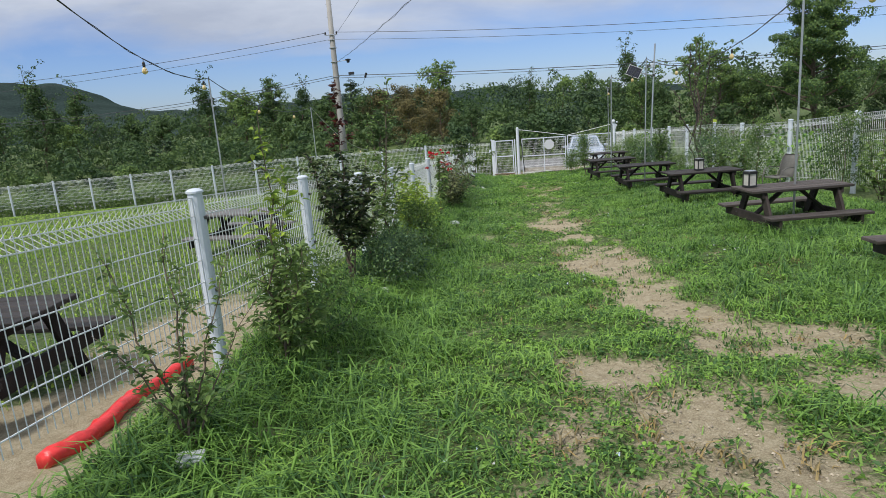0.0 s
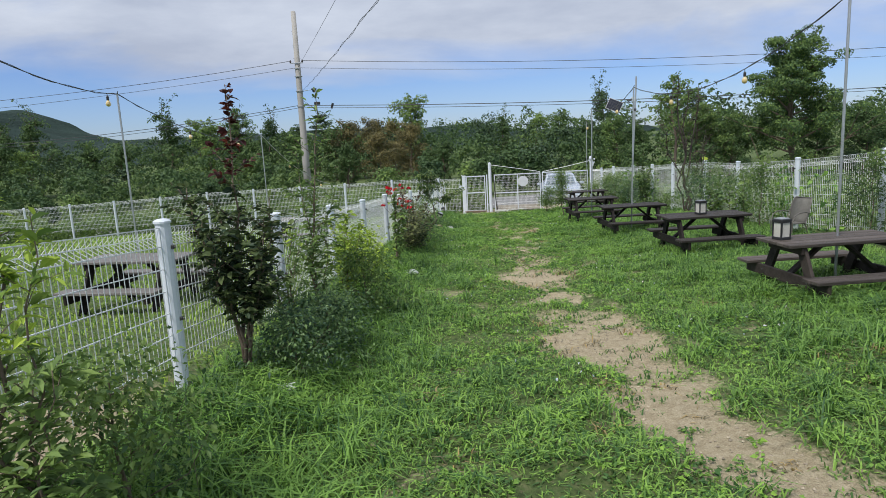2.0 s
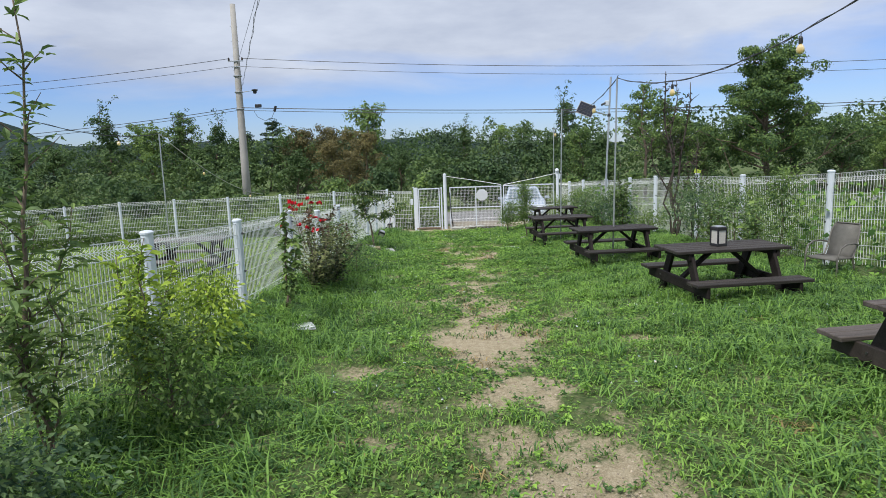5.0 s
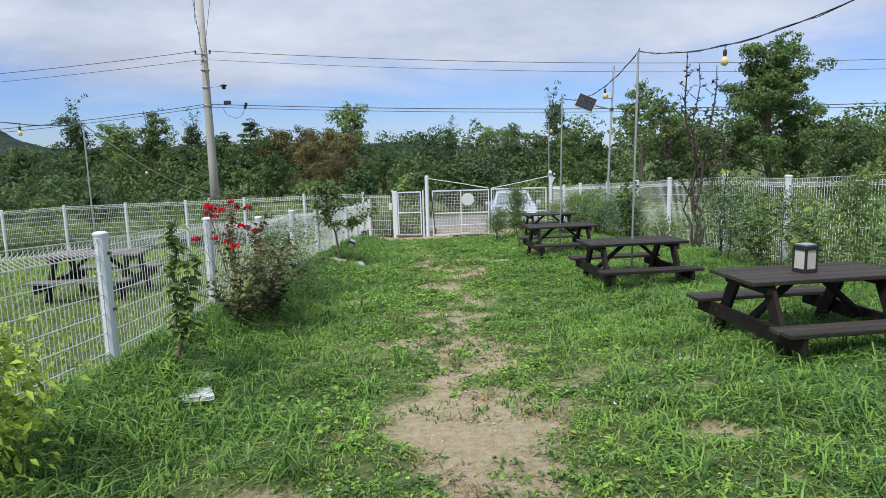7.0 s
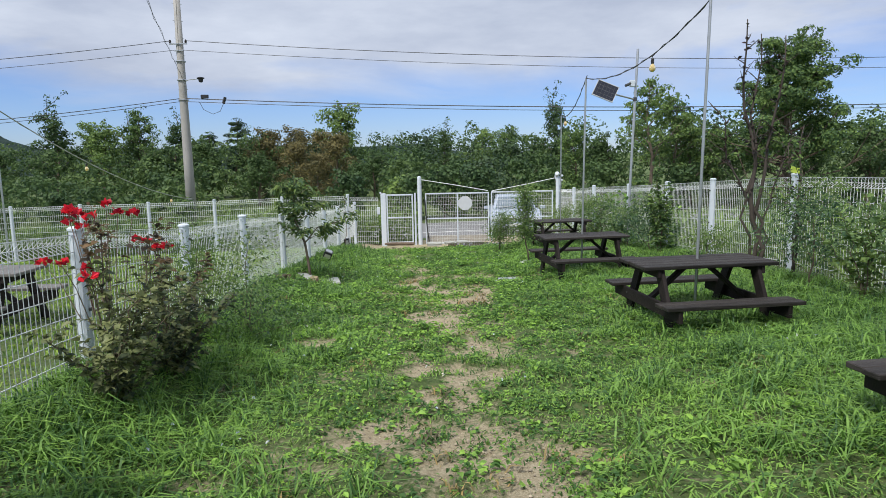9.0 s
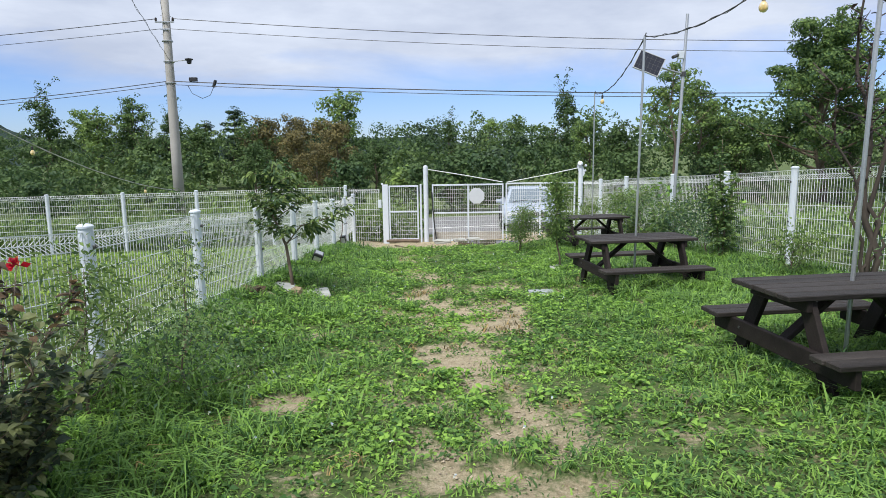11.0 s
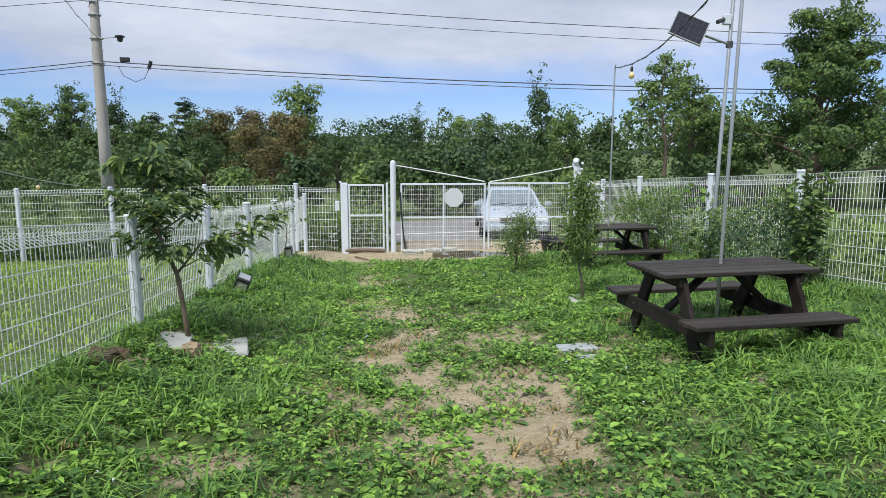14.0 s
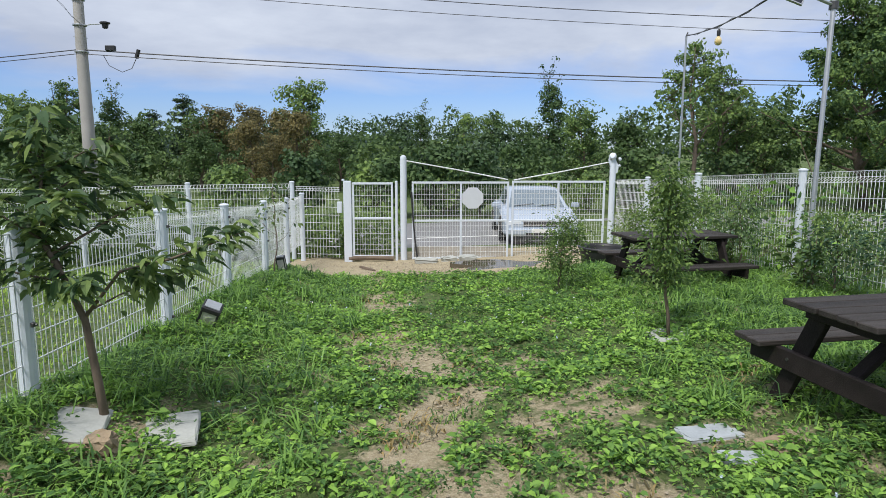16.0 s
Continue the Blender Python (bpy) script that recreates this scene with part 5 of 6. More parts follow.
for row, (y0, step, s0) in enumerate(((47.5, 3.1, 0.80),)):
    x = -62.0
    while x < 52:
        x += step * rngw.uniform(0.7, 1.3)
        if row == 0 and -26 < x < 40:
            continue
        kind = int(rngw.choice([0, 1, 5, 2, 1, 6, 5, 0]))
        copy_thing(protos[kind], wood_edge(kind, x, y0 + rngw.uniform(-1.0, 1.5), s0 * rngw.uniform(0.72, 1.18) * (1.0 if -9.5 < x < 6 else 1.5 if x < -19 else 1.22), float(rngw.uniform(0, 360))) @ plain(protos[kind]))
for x, y, s in ((-11.6, 69.0, 1.15), (-8.3, 70.0, 1.30), (-9.8, 67.5, 0.9)):
    copy_thing(protos[3], on(x, y, float(rngw.uniform(0, 360)), s) @ plain(protos[3]))
for x, y, s in ((-14.6, 66.0, 0.95), (-5.0, 67.0, 0.85), (-6.2, 64.0, 0.7)):
    copy_thing(protos[1], on(x, y, float(rngw.uniform(0, 360)), s) @ plain(protos[1]))
big = plant("tree", "tall broad robinia tree towering over the fence", "tree", 21, 8.4, 0.24, 40, 0.16, 3.5, LEAF_M, 200, 0.36, 0.17, on(20.0, 46.8), wide=0.6, flat=0.6, rise=0.45, shoots=8, clumpy=True)

# shrub layer under the wood and along the far side of the road
bushes = [plant("bush", "rough green bush under the trees across the road", "bush", 31, 2.2, 0.04, 12, 0.05, 1.1, LEAF_B, 30, 0.26, 0.19, on(-1.0, 45.8), group="bushes across the road", wide=0.8, clumpy=True),
          plant("bush", "light green bush under the trees across the road", "bush", 32, 1.9, 0.04, 12, 0.05, 1.0, LEAF_A, 30, 0.26, 0.18, on(1.4, 45.9), group="bushes across the road", wide=0.7, clumpy=True)]
x = -60.0
while x < 50:
    x += rngw.uniform(1.8, 3.6)
    copy_thing(bushes[int(rngw.integers(2))], on(x, 45.6 + rngw.uniform(-0.5, 1.6), float(rngw.uniform(0, 360)), rngw.uniform(0.6, 1.15)))

# the deep wood: crowns behind crowns, each a heap of leafy clumps
def crowns(rng, x, y, r, h, clumps, leaves, size):
    n = len(x)
    d = rng.normal(size=(n, clumps, 3))
    d[..., 2] += 0.25
    d /= np.linalg.norm(d, axis=-1, keepdims=True)
    c = np.stack((x, y, ground(x, y) + h * 0.50), 1)[:, None] + d * np.stack((r, r, h * 0.5), 1)[:, None] * rng.uniform(0.62, 1.0, (n, clumps, 1))
    cr = r[:, None] * rng.uniform(0.20, 0.38, (n, clumps))
    e = rng.normal(size=(n, clumps, leaves, 3))
    e[..., 2] += 0.45
    e /= np.linalg.norm(e, axis=-1, keepdims=True)
    at = c[:, :, None] + e * cr[:, :, None, None] * np.array([1, 1, 0.72]) * rng.uniform(0.6, 1.1, (n, clumps, leaves, 1))
    m = n * clumps * leaves
    return shell_leaves(rng, at.reshape(-1, 3), e.reshape(-1, 3), size * rng.uniform(0.6, 1.35, m), 0.65)


wood_at = []
for row in range(4):
    x = -150.0 + 2.2 * row
    while x < 105:
        x += rngw.uniform(3.6, 5.8)
        back = 80 - 27 * float(ramp01(7, 17, x))
        wood_at.append((x, back + row * 7.0 + rngw.uniform(-2.0, 2.0), rngw.uniform(2.0, 3.6), rngw.uniform(4.3, 7.5) * (1.0 if x < 7 else 0.92) + 0.30 * row + 0.9 * float(ramp01(20, 70, -x))))
for row in range(2):
    x = -120.0 + 1.5 * row
    while x < 9:
        x += rngw.uniform(2.2, 3.8)
        if -16 < x < -3:
            continue
        wood_at.append((x, 59 + 8 * row + rngw.uniform(-2.0, 2.0), rngw.uniform(1.6, 2.6), rngw.uniform(2.0, 3.6) + 0.8 * row))
wood_at = np.array(wood_at)
pick = rngw.integers(0, 6, len(wood_at))
for mat, label, ks in ((LEAF_B, "dense dark green crowns of the far wood", (0, 1, 5)), (LEAF_C, "blackish green pine crowns of the far wood", (2,)), (LEAF_W, "lighter green leafy crowns of the far wood", (3, 4))):
    q = wood_at[np.isin(pick, ks)]
    v, f = crowns(rngw, q[:, 0], q[:, 1], q[:, 2], q[:, 3], 26, 24, 0.33)
    tagged(part("deep_wood", tri_mesh("deep_wood", v, f, mat), mat), label, "wood", kind="stuff")

# distant wooded hill
# Blue of distance haze is mixed into the forest green.
HILL = material("hazed_wooded_hill", (0.030, 0.049, 0.042), rough=1.0, vary=0.45, scale=0.03, fine=0.35, bump=0.8, bump_size=3.0, spec=0.1)
hx, hy = np.meshgrid(np.linspace(-900, 500, 141), np.linspace(250, 900, 66))
ridge = 15 * (1 - 0.85 * ramp01(-100, 150, hx)) + 60 * np.exp(-((hx + 690) / 120.0) ** 2)
hz = -4 + ridge * np.sin(np.clip((hy - 250) / 300, 0, 1) * math.pi / 2) + (vnoise(hx, hy, 60, 31) - 0.5) * 9 + (vnoise(hx, hy, 22, 32) - 0.5) * 7
k = np.arange(hx.size).reshape(hx.shape)
q = np.stack((k[:-1, :-1], k[:-1, 1:], k[1:, 1:], k[1:, :-1]), -1).reshape(-1, 4)
tagged(new("backdrop", tri_mesh("backdrop", np.stack((hx, hy, hz), -1).reshape(-1, 3), np.concatenate((q[:, :3], q[:, [0, 2, 3]])), HILL, True)), "distant hill covered in green forest", "hill", kind="structure")

# ---- plants along the fences ----
whips("shrub", "sparse twiggy shrub with feathery leaves against the wire fence", "shrub", 41, on(-2.05, 3.3), [(1.30, -0.50, 0.1, 0.010), (1.35, -0.12, 0.25, 0.011), (1.15, 0.18, 0.45, 0.009), (0.95, 0.42, 0.25, 0.008), (0.85, -0.35, -0.2, 0.008), (1.05, -0.2, 0.5, 0.008)], 0.034, 0.058, LEAF_A, 0.15, None, 0.7, 0.20, 11, 0.45, 3)
whips("sapling", "slim sapling with yellow-green leaves by the fence", "sapling", 42, on(-2.0, 4.75), [(2.10, 0.0, 0.05, 0.014), (1.65, 0.12, 0.15, 0.010), (1.30, -0.18, 0.05, 0.009), (1.05, 0.26, -0.05, 0.009), (0.9, -0.1, 0.3, 0.008)], 0.032, 0.085, LEAF_A, 0.12, LEAF_E, 0.52, 0.24, 15, 0.38, 3)
plant("shrub", "low leafy green shrub at the fence foot", "shrub", 43, 0.85, 0.014, 16, 0.06, 0.5, LEAF_M, 40, 0.11, 0.045, on(-1.98, 5.4), rise=0.8, sides=4)
whips("crape_myrtle", "dark glossy shrub tree with tall reddish young shoots", "shrub", 44, on(-2.22, 7.65), [(1.70, -0.36, -0.12, 0.022), (1.55, 0.32, 0.18, 0.018), (1.40, -0.10, -0.34, 0.016), (1.35, 0.16, 0.36, 0.015), (2.55, -0.02, 0.45, 0.018), (1.45, -0.28, 0.3, 0.014), (1.35, 0.42, -0.12, 0.014), (1.25, 0.10, -0.05, 0.012)], 0.028, 0.080, LEAF_F, 0.36, LEAF_R, 0.66, 0.30, 15, 0.6, 3)
whips("shrub", "olive green upright shrub with many fine stems at the fence", "shrub", 144, on(-2.2, 8.75), [(1.25, 0.1, 0.1, 0.012), (1.1, -0.15, 0.15, 0.010), (1.0, 0.2, -0.1, 0.010), (0.9, -0.05, -0.25, 0.010)], 0.035, 0.065, LEAF_A, 0.2, LEAF_E, 0.8, 0.22, 12, 0.42, 3)
plant("shrub", "feathery green shrub under the glossy tree", "shrub", 45, 0.54, 0.012, 16, 0.06, 0.5, LEAF_K, 38, 0.12, 0.042, on(-1.85, 7.9), rise=0.6, sides=4)
plant("shrub", "dark low shrub with small leaves by the fence", "shrub", 46, 0.50, 0.012, 16, 0.06, 0.5, LEAF_K, 60, 0.12, 0.042, on(-1.8, 8.9), rise=0.5, sides=4)
whips("sapling", "tall thin sapling with sparse leaves and bare twigs", "sapling", 47, on(-2.1, 9.8), [(2.75, 0.05, 0.0, 0.020), (2.2, -0.25, 0.1, 0.010), (1.6, 0.22, 0.1, 0.009), (1.2, -0.1, -0.25, 0.009)], 0.045, 0.095, LEAF_A, 0.18, None, 0.7, 0.30, 18, 0.34, 3)
whips("shrub", "yellow-green leafy shrub at the fence", "shrub", 48, on(-2.05, 10.8), [(1.35, 0.1, 0.0, 0.012), (1.2, -0.2, 0.15, 0.011), (1.15, 0.28, 0.1, 0.010), (1.0, 0.1, -0.25, 0.010), (1.1, -0.05, 0.3, 0.010)], 0.03, 0.08, LEAF_E, 0.25, None, 0.7, 0.24, 13, 0.45, 3)
plant("shrub", "dense dark green shrub spreading from the fence", "shrub", 49, 0.78, 0.016, 18, 0.05, 0.5, LEAF_M, 44, 0.12, 0.045, on(-1.75, 10.6), rise=0.5, sides=4)
plant("shrub", "bright yellow-green bush growing through the fence", "shrub", 50, 0.82, 0.014, 14, 0.08, 0.34, LEAF_E, 36, 0.11, 0.06, on(-2.12, 12.25), rise=0.7, sides=4)
whips("sapling", "young pear sapling with round drooping leaves", "sapling", 51, on(-1.9, 14.4), [(1.5, 0.03, 0.05, 0.024), (1.15, 0.2, 0.05, 0.010)], 0.028, 0.085, LEAF_A, 0.22, None, 0.7, 0.13, 17, 0.8, 3, droop=0.6)


def rose_bush(m, seed, h, reach, flowers, label):
    k = reach
    canes = [(h, -0.2 * k, 0.3 * k, 0.013), (h * 0.92, 0.5 * k, 0.35 * k, 0.011), (h * 0.78, 0.7 * k, -0.4 * k, 0.010), (h * 0.86, -0.35 * k, 0.8 * k, 0.010), (h * 0.62, 0.95 * k, 0.15 * k, 0.009),
             (h * 0.52, 0.5 * k, -0.9 * k, 0.009), (h * 0.58, 0.2 * k, 0.95 * k, 0.009), (h * 0.48, -0.3 * k, -0.8 * k, 0.009), (h * 0.95, 0.05 * k, -0.3 * k, 0.011)]
    t = whips("rose_bush", label, "rose bush", seed, m, canes, 0.030, 0.064, LEAF_ROSE, 0.06, LEAF_RB, 0.74, 0.24, 12, 0.62, 3)
    rng = np.random.default_rng(seed + 500)
    for k in range(flowers):
        a, rr, z = rng.uniform(0, 6.28), reach * rng.uniform(0.2, 0.9), h * rng.uniform(0.62, 1.02)
        if k < flowers * 0.6:
            a, rr, z = rng.uniform(1.5, 2.6), reach * rng.uniform(0.6, 1.1), h * rng.uniform(0.86, 1.0)
        c = np.array([rr * math.cos(a), rr * math.sin(a), z])
        n_ = 14
        d = rng.normal(size=(n_, 3))
        d[:, 2] = np.abs(d[:, 2])
        v, f = leaf_arrays(rng, np.repeat(c[None], n_, 0) + d * 0.01, d, rng.uniform(0.035, 0.06, n_), 1.0, 0.3, 0.0)
        foot = c * np.array([0.45, 0.45, 0.0]) + np.array([0, 0, h * 0.45])
        part("flower_stem", Geo().tube([tuple(foot), tuple((foot + c) / 2 + np.array([0.0, 0.0, 0.05])), tuple(c)], 0.004, 5, 0.0025), BARK, t)
        part("rose_flower", tri_mesh("rose_flower", v, f, PETAL), PETAL, t, "open red rose blossom")
    return t


rose_bush(on(-1.95, 16.3), 52, 1.52, 0.66, 13, "tall rose bush with red blossoms beside the white fence")
rose_bush(on(-1.9, 17.15), 152, 1.2, 0.62, 4, "small rose bush with few red blossoms at the fence")
plant("shrub", "leafy green shrub next to the roses", "shrub", 53, 1.0, 0.014, 14, 0.08, 0.5, LEAF_A, 30, 0.11, 0.055, on(-2.05, 18.2), rise=0.9, wide=0.35, sides=4)
plant("shrub", "thin feathery shrub in front of the fence", "shrub", 54, 1.05, 0.012, 12, 0.1, 0.45, LEAF_G, 22, 0.11, 0.042, on(-1.95, 19.6), rise=0.8, sides=4)
plant("shrub", "low feathery weed shrub by the fence", "shrub", 55, 0.6, 0.012, 12, 0.05, 0.5, LEAF_K, 34, 0.12, 0.040, on(-1.7, 18.9), rise=0.5, sides=4)


def cherry_sapling():
    """A slanting young trunk with long limbs and rows of hanging leaves."""
    rng = np.random.default_rng(56)
    o = np.array([-1.96, 23.7, gz(-1.96, 23.7)])
    t = thing("cherry_sapling", "young cherry tree with drooping toothed leaves by the fence", "sapling", on(-1.96, 23.7))
    lines = [([(-1.96, 0, -1.42), (-1.99, 0, -1.1), (-2.04, 0, -0.69), (-2.12, -0.02, -0.45), (-2.21, -0.05, -0.22), (-2.21, -0.05, 0.06), (-2.19, 0, 0.36), (-2.21, 0, 0.54)], 0.030, 3),
             ([(-2.03, 0, -0.66), (-1.79, -0.05, -0.38), (-1.48, -0.1, -0.30), (-1.29, -0.12, -0.23), (-1.02, -0.1, -0.13)], 0.013, 1), ([(-1.76, -0.05, -0.37), (-1.64, 0.06, -0.43), (-1.45, 0.12, -0.42)], 0.007, 0),
             ([(-2.03, 0, -0.64), (-1.88, 0.12, -0.56), (-1.70, 0.25, -0.50)], 0.008, 1), ([(-2.19, -0.04, -0.28), (-1.98, 0.08, -0.14), (-1.76, 0.15, 0.0), (-1.60, 0.2, 0.04)], 0.010, 1),
             ([(-2.2, -0.05, -0.2), (-2.34, -0.15, -0.06), (-2.44, -0.3, 0.1)], 0.009, 0), ([(-2.12, -0.02, -0.45), (-2.28, -0.2, -0.36), (-2.42, -0.34, -0.27)], 0.008, 0),
             ([(-2.2, -0.04, 0.05), (-2.06, 0.1, 0.18), (-1.97, 0.18, 0.28)], 0.007, 0), ([(-2.2, -0.03, 0.1), (-2.33, 0.05, 0.24), (-2.42, 0.1, 0.38)], 0.007, 0), ([(-2.2, -0.05, -0.05), (-2.02, -0.25, 0.03), (-1.88, -0.38, 0.1)], 0.008, 0),
             ([(-2.1, -0.02, -0.5), (-1.98, -0.2, -0.42), (-1.84, -0.34, -0.40)], 0.007, 0), ([(-2.19, 0, 0.2), (-2.02, 0.1, 0.32), (-1.86, 0.15, 0.36)], 0.007, 0), ([(-2.2, 0, 0.28), (-2.38, -0.1, 0.42), (-2.56, -0.15, 0.33)], 0.007, 0),
             ([(-2.2, 0, 0.38), (-2.12, -0.2, 0.5), (-1.98, -0.3, 0.48)], 0.006, 0), ([(-2.14, -0.02, -0.36), (-2.3, 0.05, -0.12), (-2.5, 0.1, 0.04)], 0.008, 0), ([(-2.2, -0.05, -0.1), (-2.05, 0.2, 0.02), (-1.92, 0.32, 0.08)], 0.007, 0)]
    at, way = [], []
    for k, (pts, r, bare_) in enumerate(lines):
        q = [Vector((x - o[0], y, z - o[2])) for x, y, z in pts]
        g = Geo().tube([tuple(p) for p in q], r, 8 if k == 0 else 6, 0.003)
        g.smooth = True
        part("trunk" if k == 0 else "branch", g, BARK, t)
        for i in range(bare_, len(q) - 1):
            d = q[i + 1] - q[i]
            m_ = max(4, int(d.length / 0.0070))
            for j in range(m_):
                at.append(np.array(q[i] + d * (j + rng.random()) / m_) + rng.normal(0, 0.04, 3))
                a_ = rng.uniform(0, 6.28)
                way.append(np.array(d.normalized()) * 0.8 + np.array([math.cos(a_), math.sin(a_), rng.uniform(-0.75, 0.25)]))
        for _ in range(5):
            at.append(np.array(q[-1]))
            way.append(np.array([rng.normal(), rng.normal(), rng.uniform(-0.2, 0.6)]))
    v, f = oval_leaves(rng, np.array(at), np.array(way), rng.uniform(0.07, 0.135, len(at)), 0.48, 0.10, 0.4)
    tagged(part("crown", tri_mesh("crown", v, f, LEAF_H), LEAF_H, t), kind="stuff")


cherry_sapling()
plant("twig_sapling", "nearly bare young sapling near the gate", "sapling", 57, 1.55, 0.014, 9, 0.35, 0.45, LEAF_H, 4, 0.07, 0.07, on(-2.2, 29.9), rise=0.9, sides=5)
plant("sapling", "young slender tree with small leaves ringed by stones", "sapling", 58, 1.70, 0.020, 22, 0.28, 0.22, LEAF_M, 46, 0.09, 0.048, on(2.52, 25.85), rise=0.9, wide=0.5, sides=6)
plant("shrub", "bushy young shrub with several stems near the gate", "shrub", 59, 1.05, 0.018, 18, 0.12, 0.36, LEAF_M, 52, 0.10, 0.045, on(2.17, 28.95), rise=0.9, wide=0.5, sides=5)
for k, (x, y, h, reach, mat, per) in enumerate(((4.95, 30.4, 1.2, 0.55, LEAF_A, 40), (5.0, 29.2, 1.25, 0.6, LEAF_K, 36), (5.15, 27.2, 0.95, 0.6, LEAF_K, 36), (5.25, 25.9, 1.2, 0.8, LEAF_K, 50),
                                                (5.6, 23.6, 0.6, 0.5, LEAF_A, 20), (5.8, 20.6, 1.35, 0.85, LEAF_K, 54), (6.0, 19.2, 1.2, 0.7, LEAF_K, 44),
                                                (6.05, 17.4, 1.55, 0.55, LEAF_A, 42), (6.5, 14.0, 1.5, 0.75, LEAF_B, 48), (6.9, 11.8, 1.5, 0.8, LEAF_A, 46), (7.2, 9.4, 1.4, 0.8, LEAF_B, 44), (4.6, 32.6, 1.0, 0.5, LEAF_A, 40),)):
    plant("shrub", "overgrown green shrub climbing the wire fence", "shrub", 60 + k, h, 0.016, 14, 0.06, reach, mat, int(per * 1.0), 0.12, 0.056, on(x, y), rise=0.8, group="shrubs along the overgrown fence", sides=4, shoots=3, tip_mat=LEAF_A, tip_from=0.95)
whips("withered_tree", "thin small tree with withered brown leaves and bare twigs", "tree", 90, on(5.85, 22.3), [(4.2, -0.35, 0.2, 0.045), (3.9, 0.35, -0.1, 0.04), (4.0, 0.0, 0.4, 0.035), (2.9, -0.9, -0.1, 0.028), (2.6, 0.7, 0.3, 0.024)], 0.10, 0.085, LEAF_DRY, 0.45, None, 0.7, 0.45, 12, 0.5, 2, bark=DARKBARK)
whips("withered_tree", "bare stemmed small tree with brown withered leaves", "tree", 91, on(5.95, 21.3), [(2.4, 0.15, 0.2, 0.026), (2.1, -0.2, 0.0, 0.02)], 0.14, 0.07, LEAF_DRY, 0.4, None, 0.7, 0.4, 10, 0.5, 2, bark=DARKBARK)
whips("shrub", "tall leafy shoot standing against the wire fence", "shrub", 191, on(5.3, 25.4), [(2.2, 0.0, 0.1, 0.016), (1.6, 0.2, 0.0, 0.012), (1.4, -0.2, 0.2, 0.012)], 0.028, 0.11, LEAF_A, 0.12, LEAF_A, 0.75, 0.22, 15, 0.5, 3)
for k, (x, y, h) in enumerate(((5.75, 19.4, 1.35), (6.0, 18.3, 1.2), (5.1, 27.6, 1.0), (4.95, 29.4, 1.1), (6.6, 12.6, 1.4))):
    whips("shrub", "broad-leaved green shoots leaning on the wire fence", "shrub", 200 + k, on(x, y), [(h, 0.1, 0.2, 0.012), (h * 0.85, -0.3, 0.05, 0.011), (h * 0.8, -0.1, -0.3, 0.011), (h * 0.65, -0.4, 0.3, 0.010)], 0.05, 0.12, LEAF_A, 0.12, LEAF_A, 0.85, 0.22, 9, 0.58, 2, group="leafy shoots along the overgrown fence")


# vines on the overgrown fence
rngv = np.random.default_rng(8)
n = 3200
vy = rngv.uniform(8, 32.5, n)
keep = vnoise(vy, vy * 0, 1.4, 41) + 0.2 * rngv.random(n) > 0.52
vy = vy[keep]
vx = 7.0 - 0.0966 * (vy - 14.5) + rngv.normal(0, 0.07, len(vy))
vz = ground(vx, vy) + 1.45 * rngv.random(len(vy)) ** 1.5
v, f = leaf_arrays(rngv, np.stack((vx, vy, vz), 1), np.stack((rngv.normal(-0.4, 1, len(vy)), rngv.normal(0, 1, len(vy)), rngv.normal(0.1, 0.6, len(vy))), 1), rngv.uniform(0.06, 0.14, len(vy)), 0.8)
tagged(part("fence_vines", tri_mesh("fence_vines", v, f, WEED), WEED), "broad-leaved vines climbing through the wire fence", "vine", kind="stuff")

# rank growth behind the fences
n = 60000
bx = np.concatenate((rngv.uniform(-36, -0.25, n // 2), rngv.uniform(5.4, 16, n // 2)))
by = np.concatenate((GATE_Y + 0.3 + rngv.random(n // 2) ** 1.4 * 2.2, rngv.uniform(6, 36, n // 2)))
ok = (bx < -0.25) | (bx > 7.3 - 0.0966 * (by - 14.5))
bx, by = bx[ok], by[ok]
bz = ground(bx, by) + (0.25 + 0.75 * vnoise(bx, by, 0.9, 51)) * rngv.random(len(bx)) * np.where(bx < 0, 1.6, 1.1)
v, f = leaf_arrays(rngv, np.stack((bx, by, bz), 1), rngv.normal(size=(len(bx), 3)) + np.array([0, 0, 0.8]), rngv.uniform(0.10, 0.24, len(bx)), 0.45)
tagged(part("rank_weeds", tri_mesh("rank_weeds", v, f, LEAF_M), LEAF_M), "rank green weeds growing behind the fences", "weeds", kind="stuff")


# ---- grass ----
def blades(rng, x, y, h, w, lean):
    """Bent blades of three triangles each."""
    n = len(x)
    z = turf(x, y) - 0.012
    a = rng.uniform(0, 2 * math.pi, n)
    d = np.stack((np.cos(a), np.sin(a), np.zeros(n)), 1)
    s = np.stack((-np.sin(a), np.cos(a), np.zeros(n)), 1) * (w / 2)[:, None]
    b = np.stack((x, y, z), 1)
    up = np.array([[0, 0, 1.0]])
    m_ = b + up * (h * 0.6)[:, None] + d * (h * lean * 0.3)[:, None]
    t = b + up * (h * (1 - 0.35 * lean))[:, None] + d * (h * lean)[:, None]
    v = np.stack((b - s, b + s, m_ - s * 0.8, m_ + s * 0.8, t), 1).reshape(-1, 3)
    k = np.arange(n)[:, None] * 5
    f = np.concatenate((k + np.array([[0, 1, 3]]), k + np.array([[0, 3, 2]]), k + np.array([[2, 3, 4]])), 1).reshape(-1, 3)
    return v, f


rngg = np.random.default_rng(5)


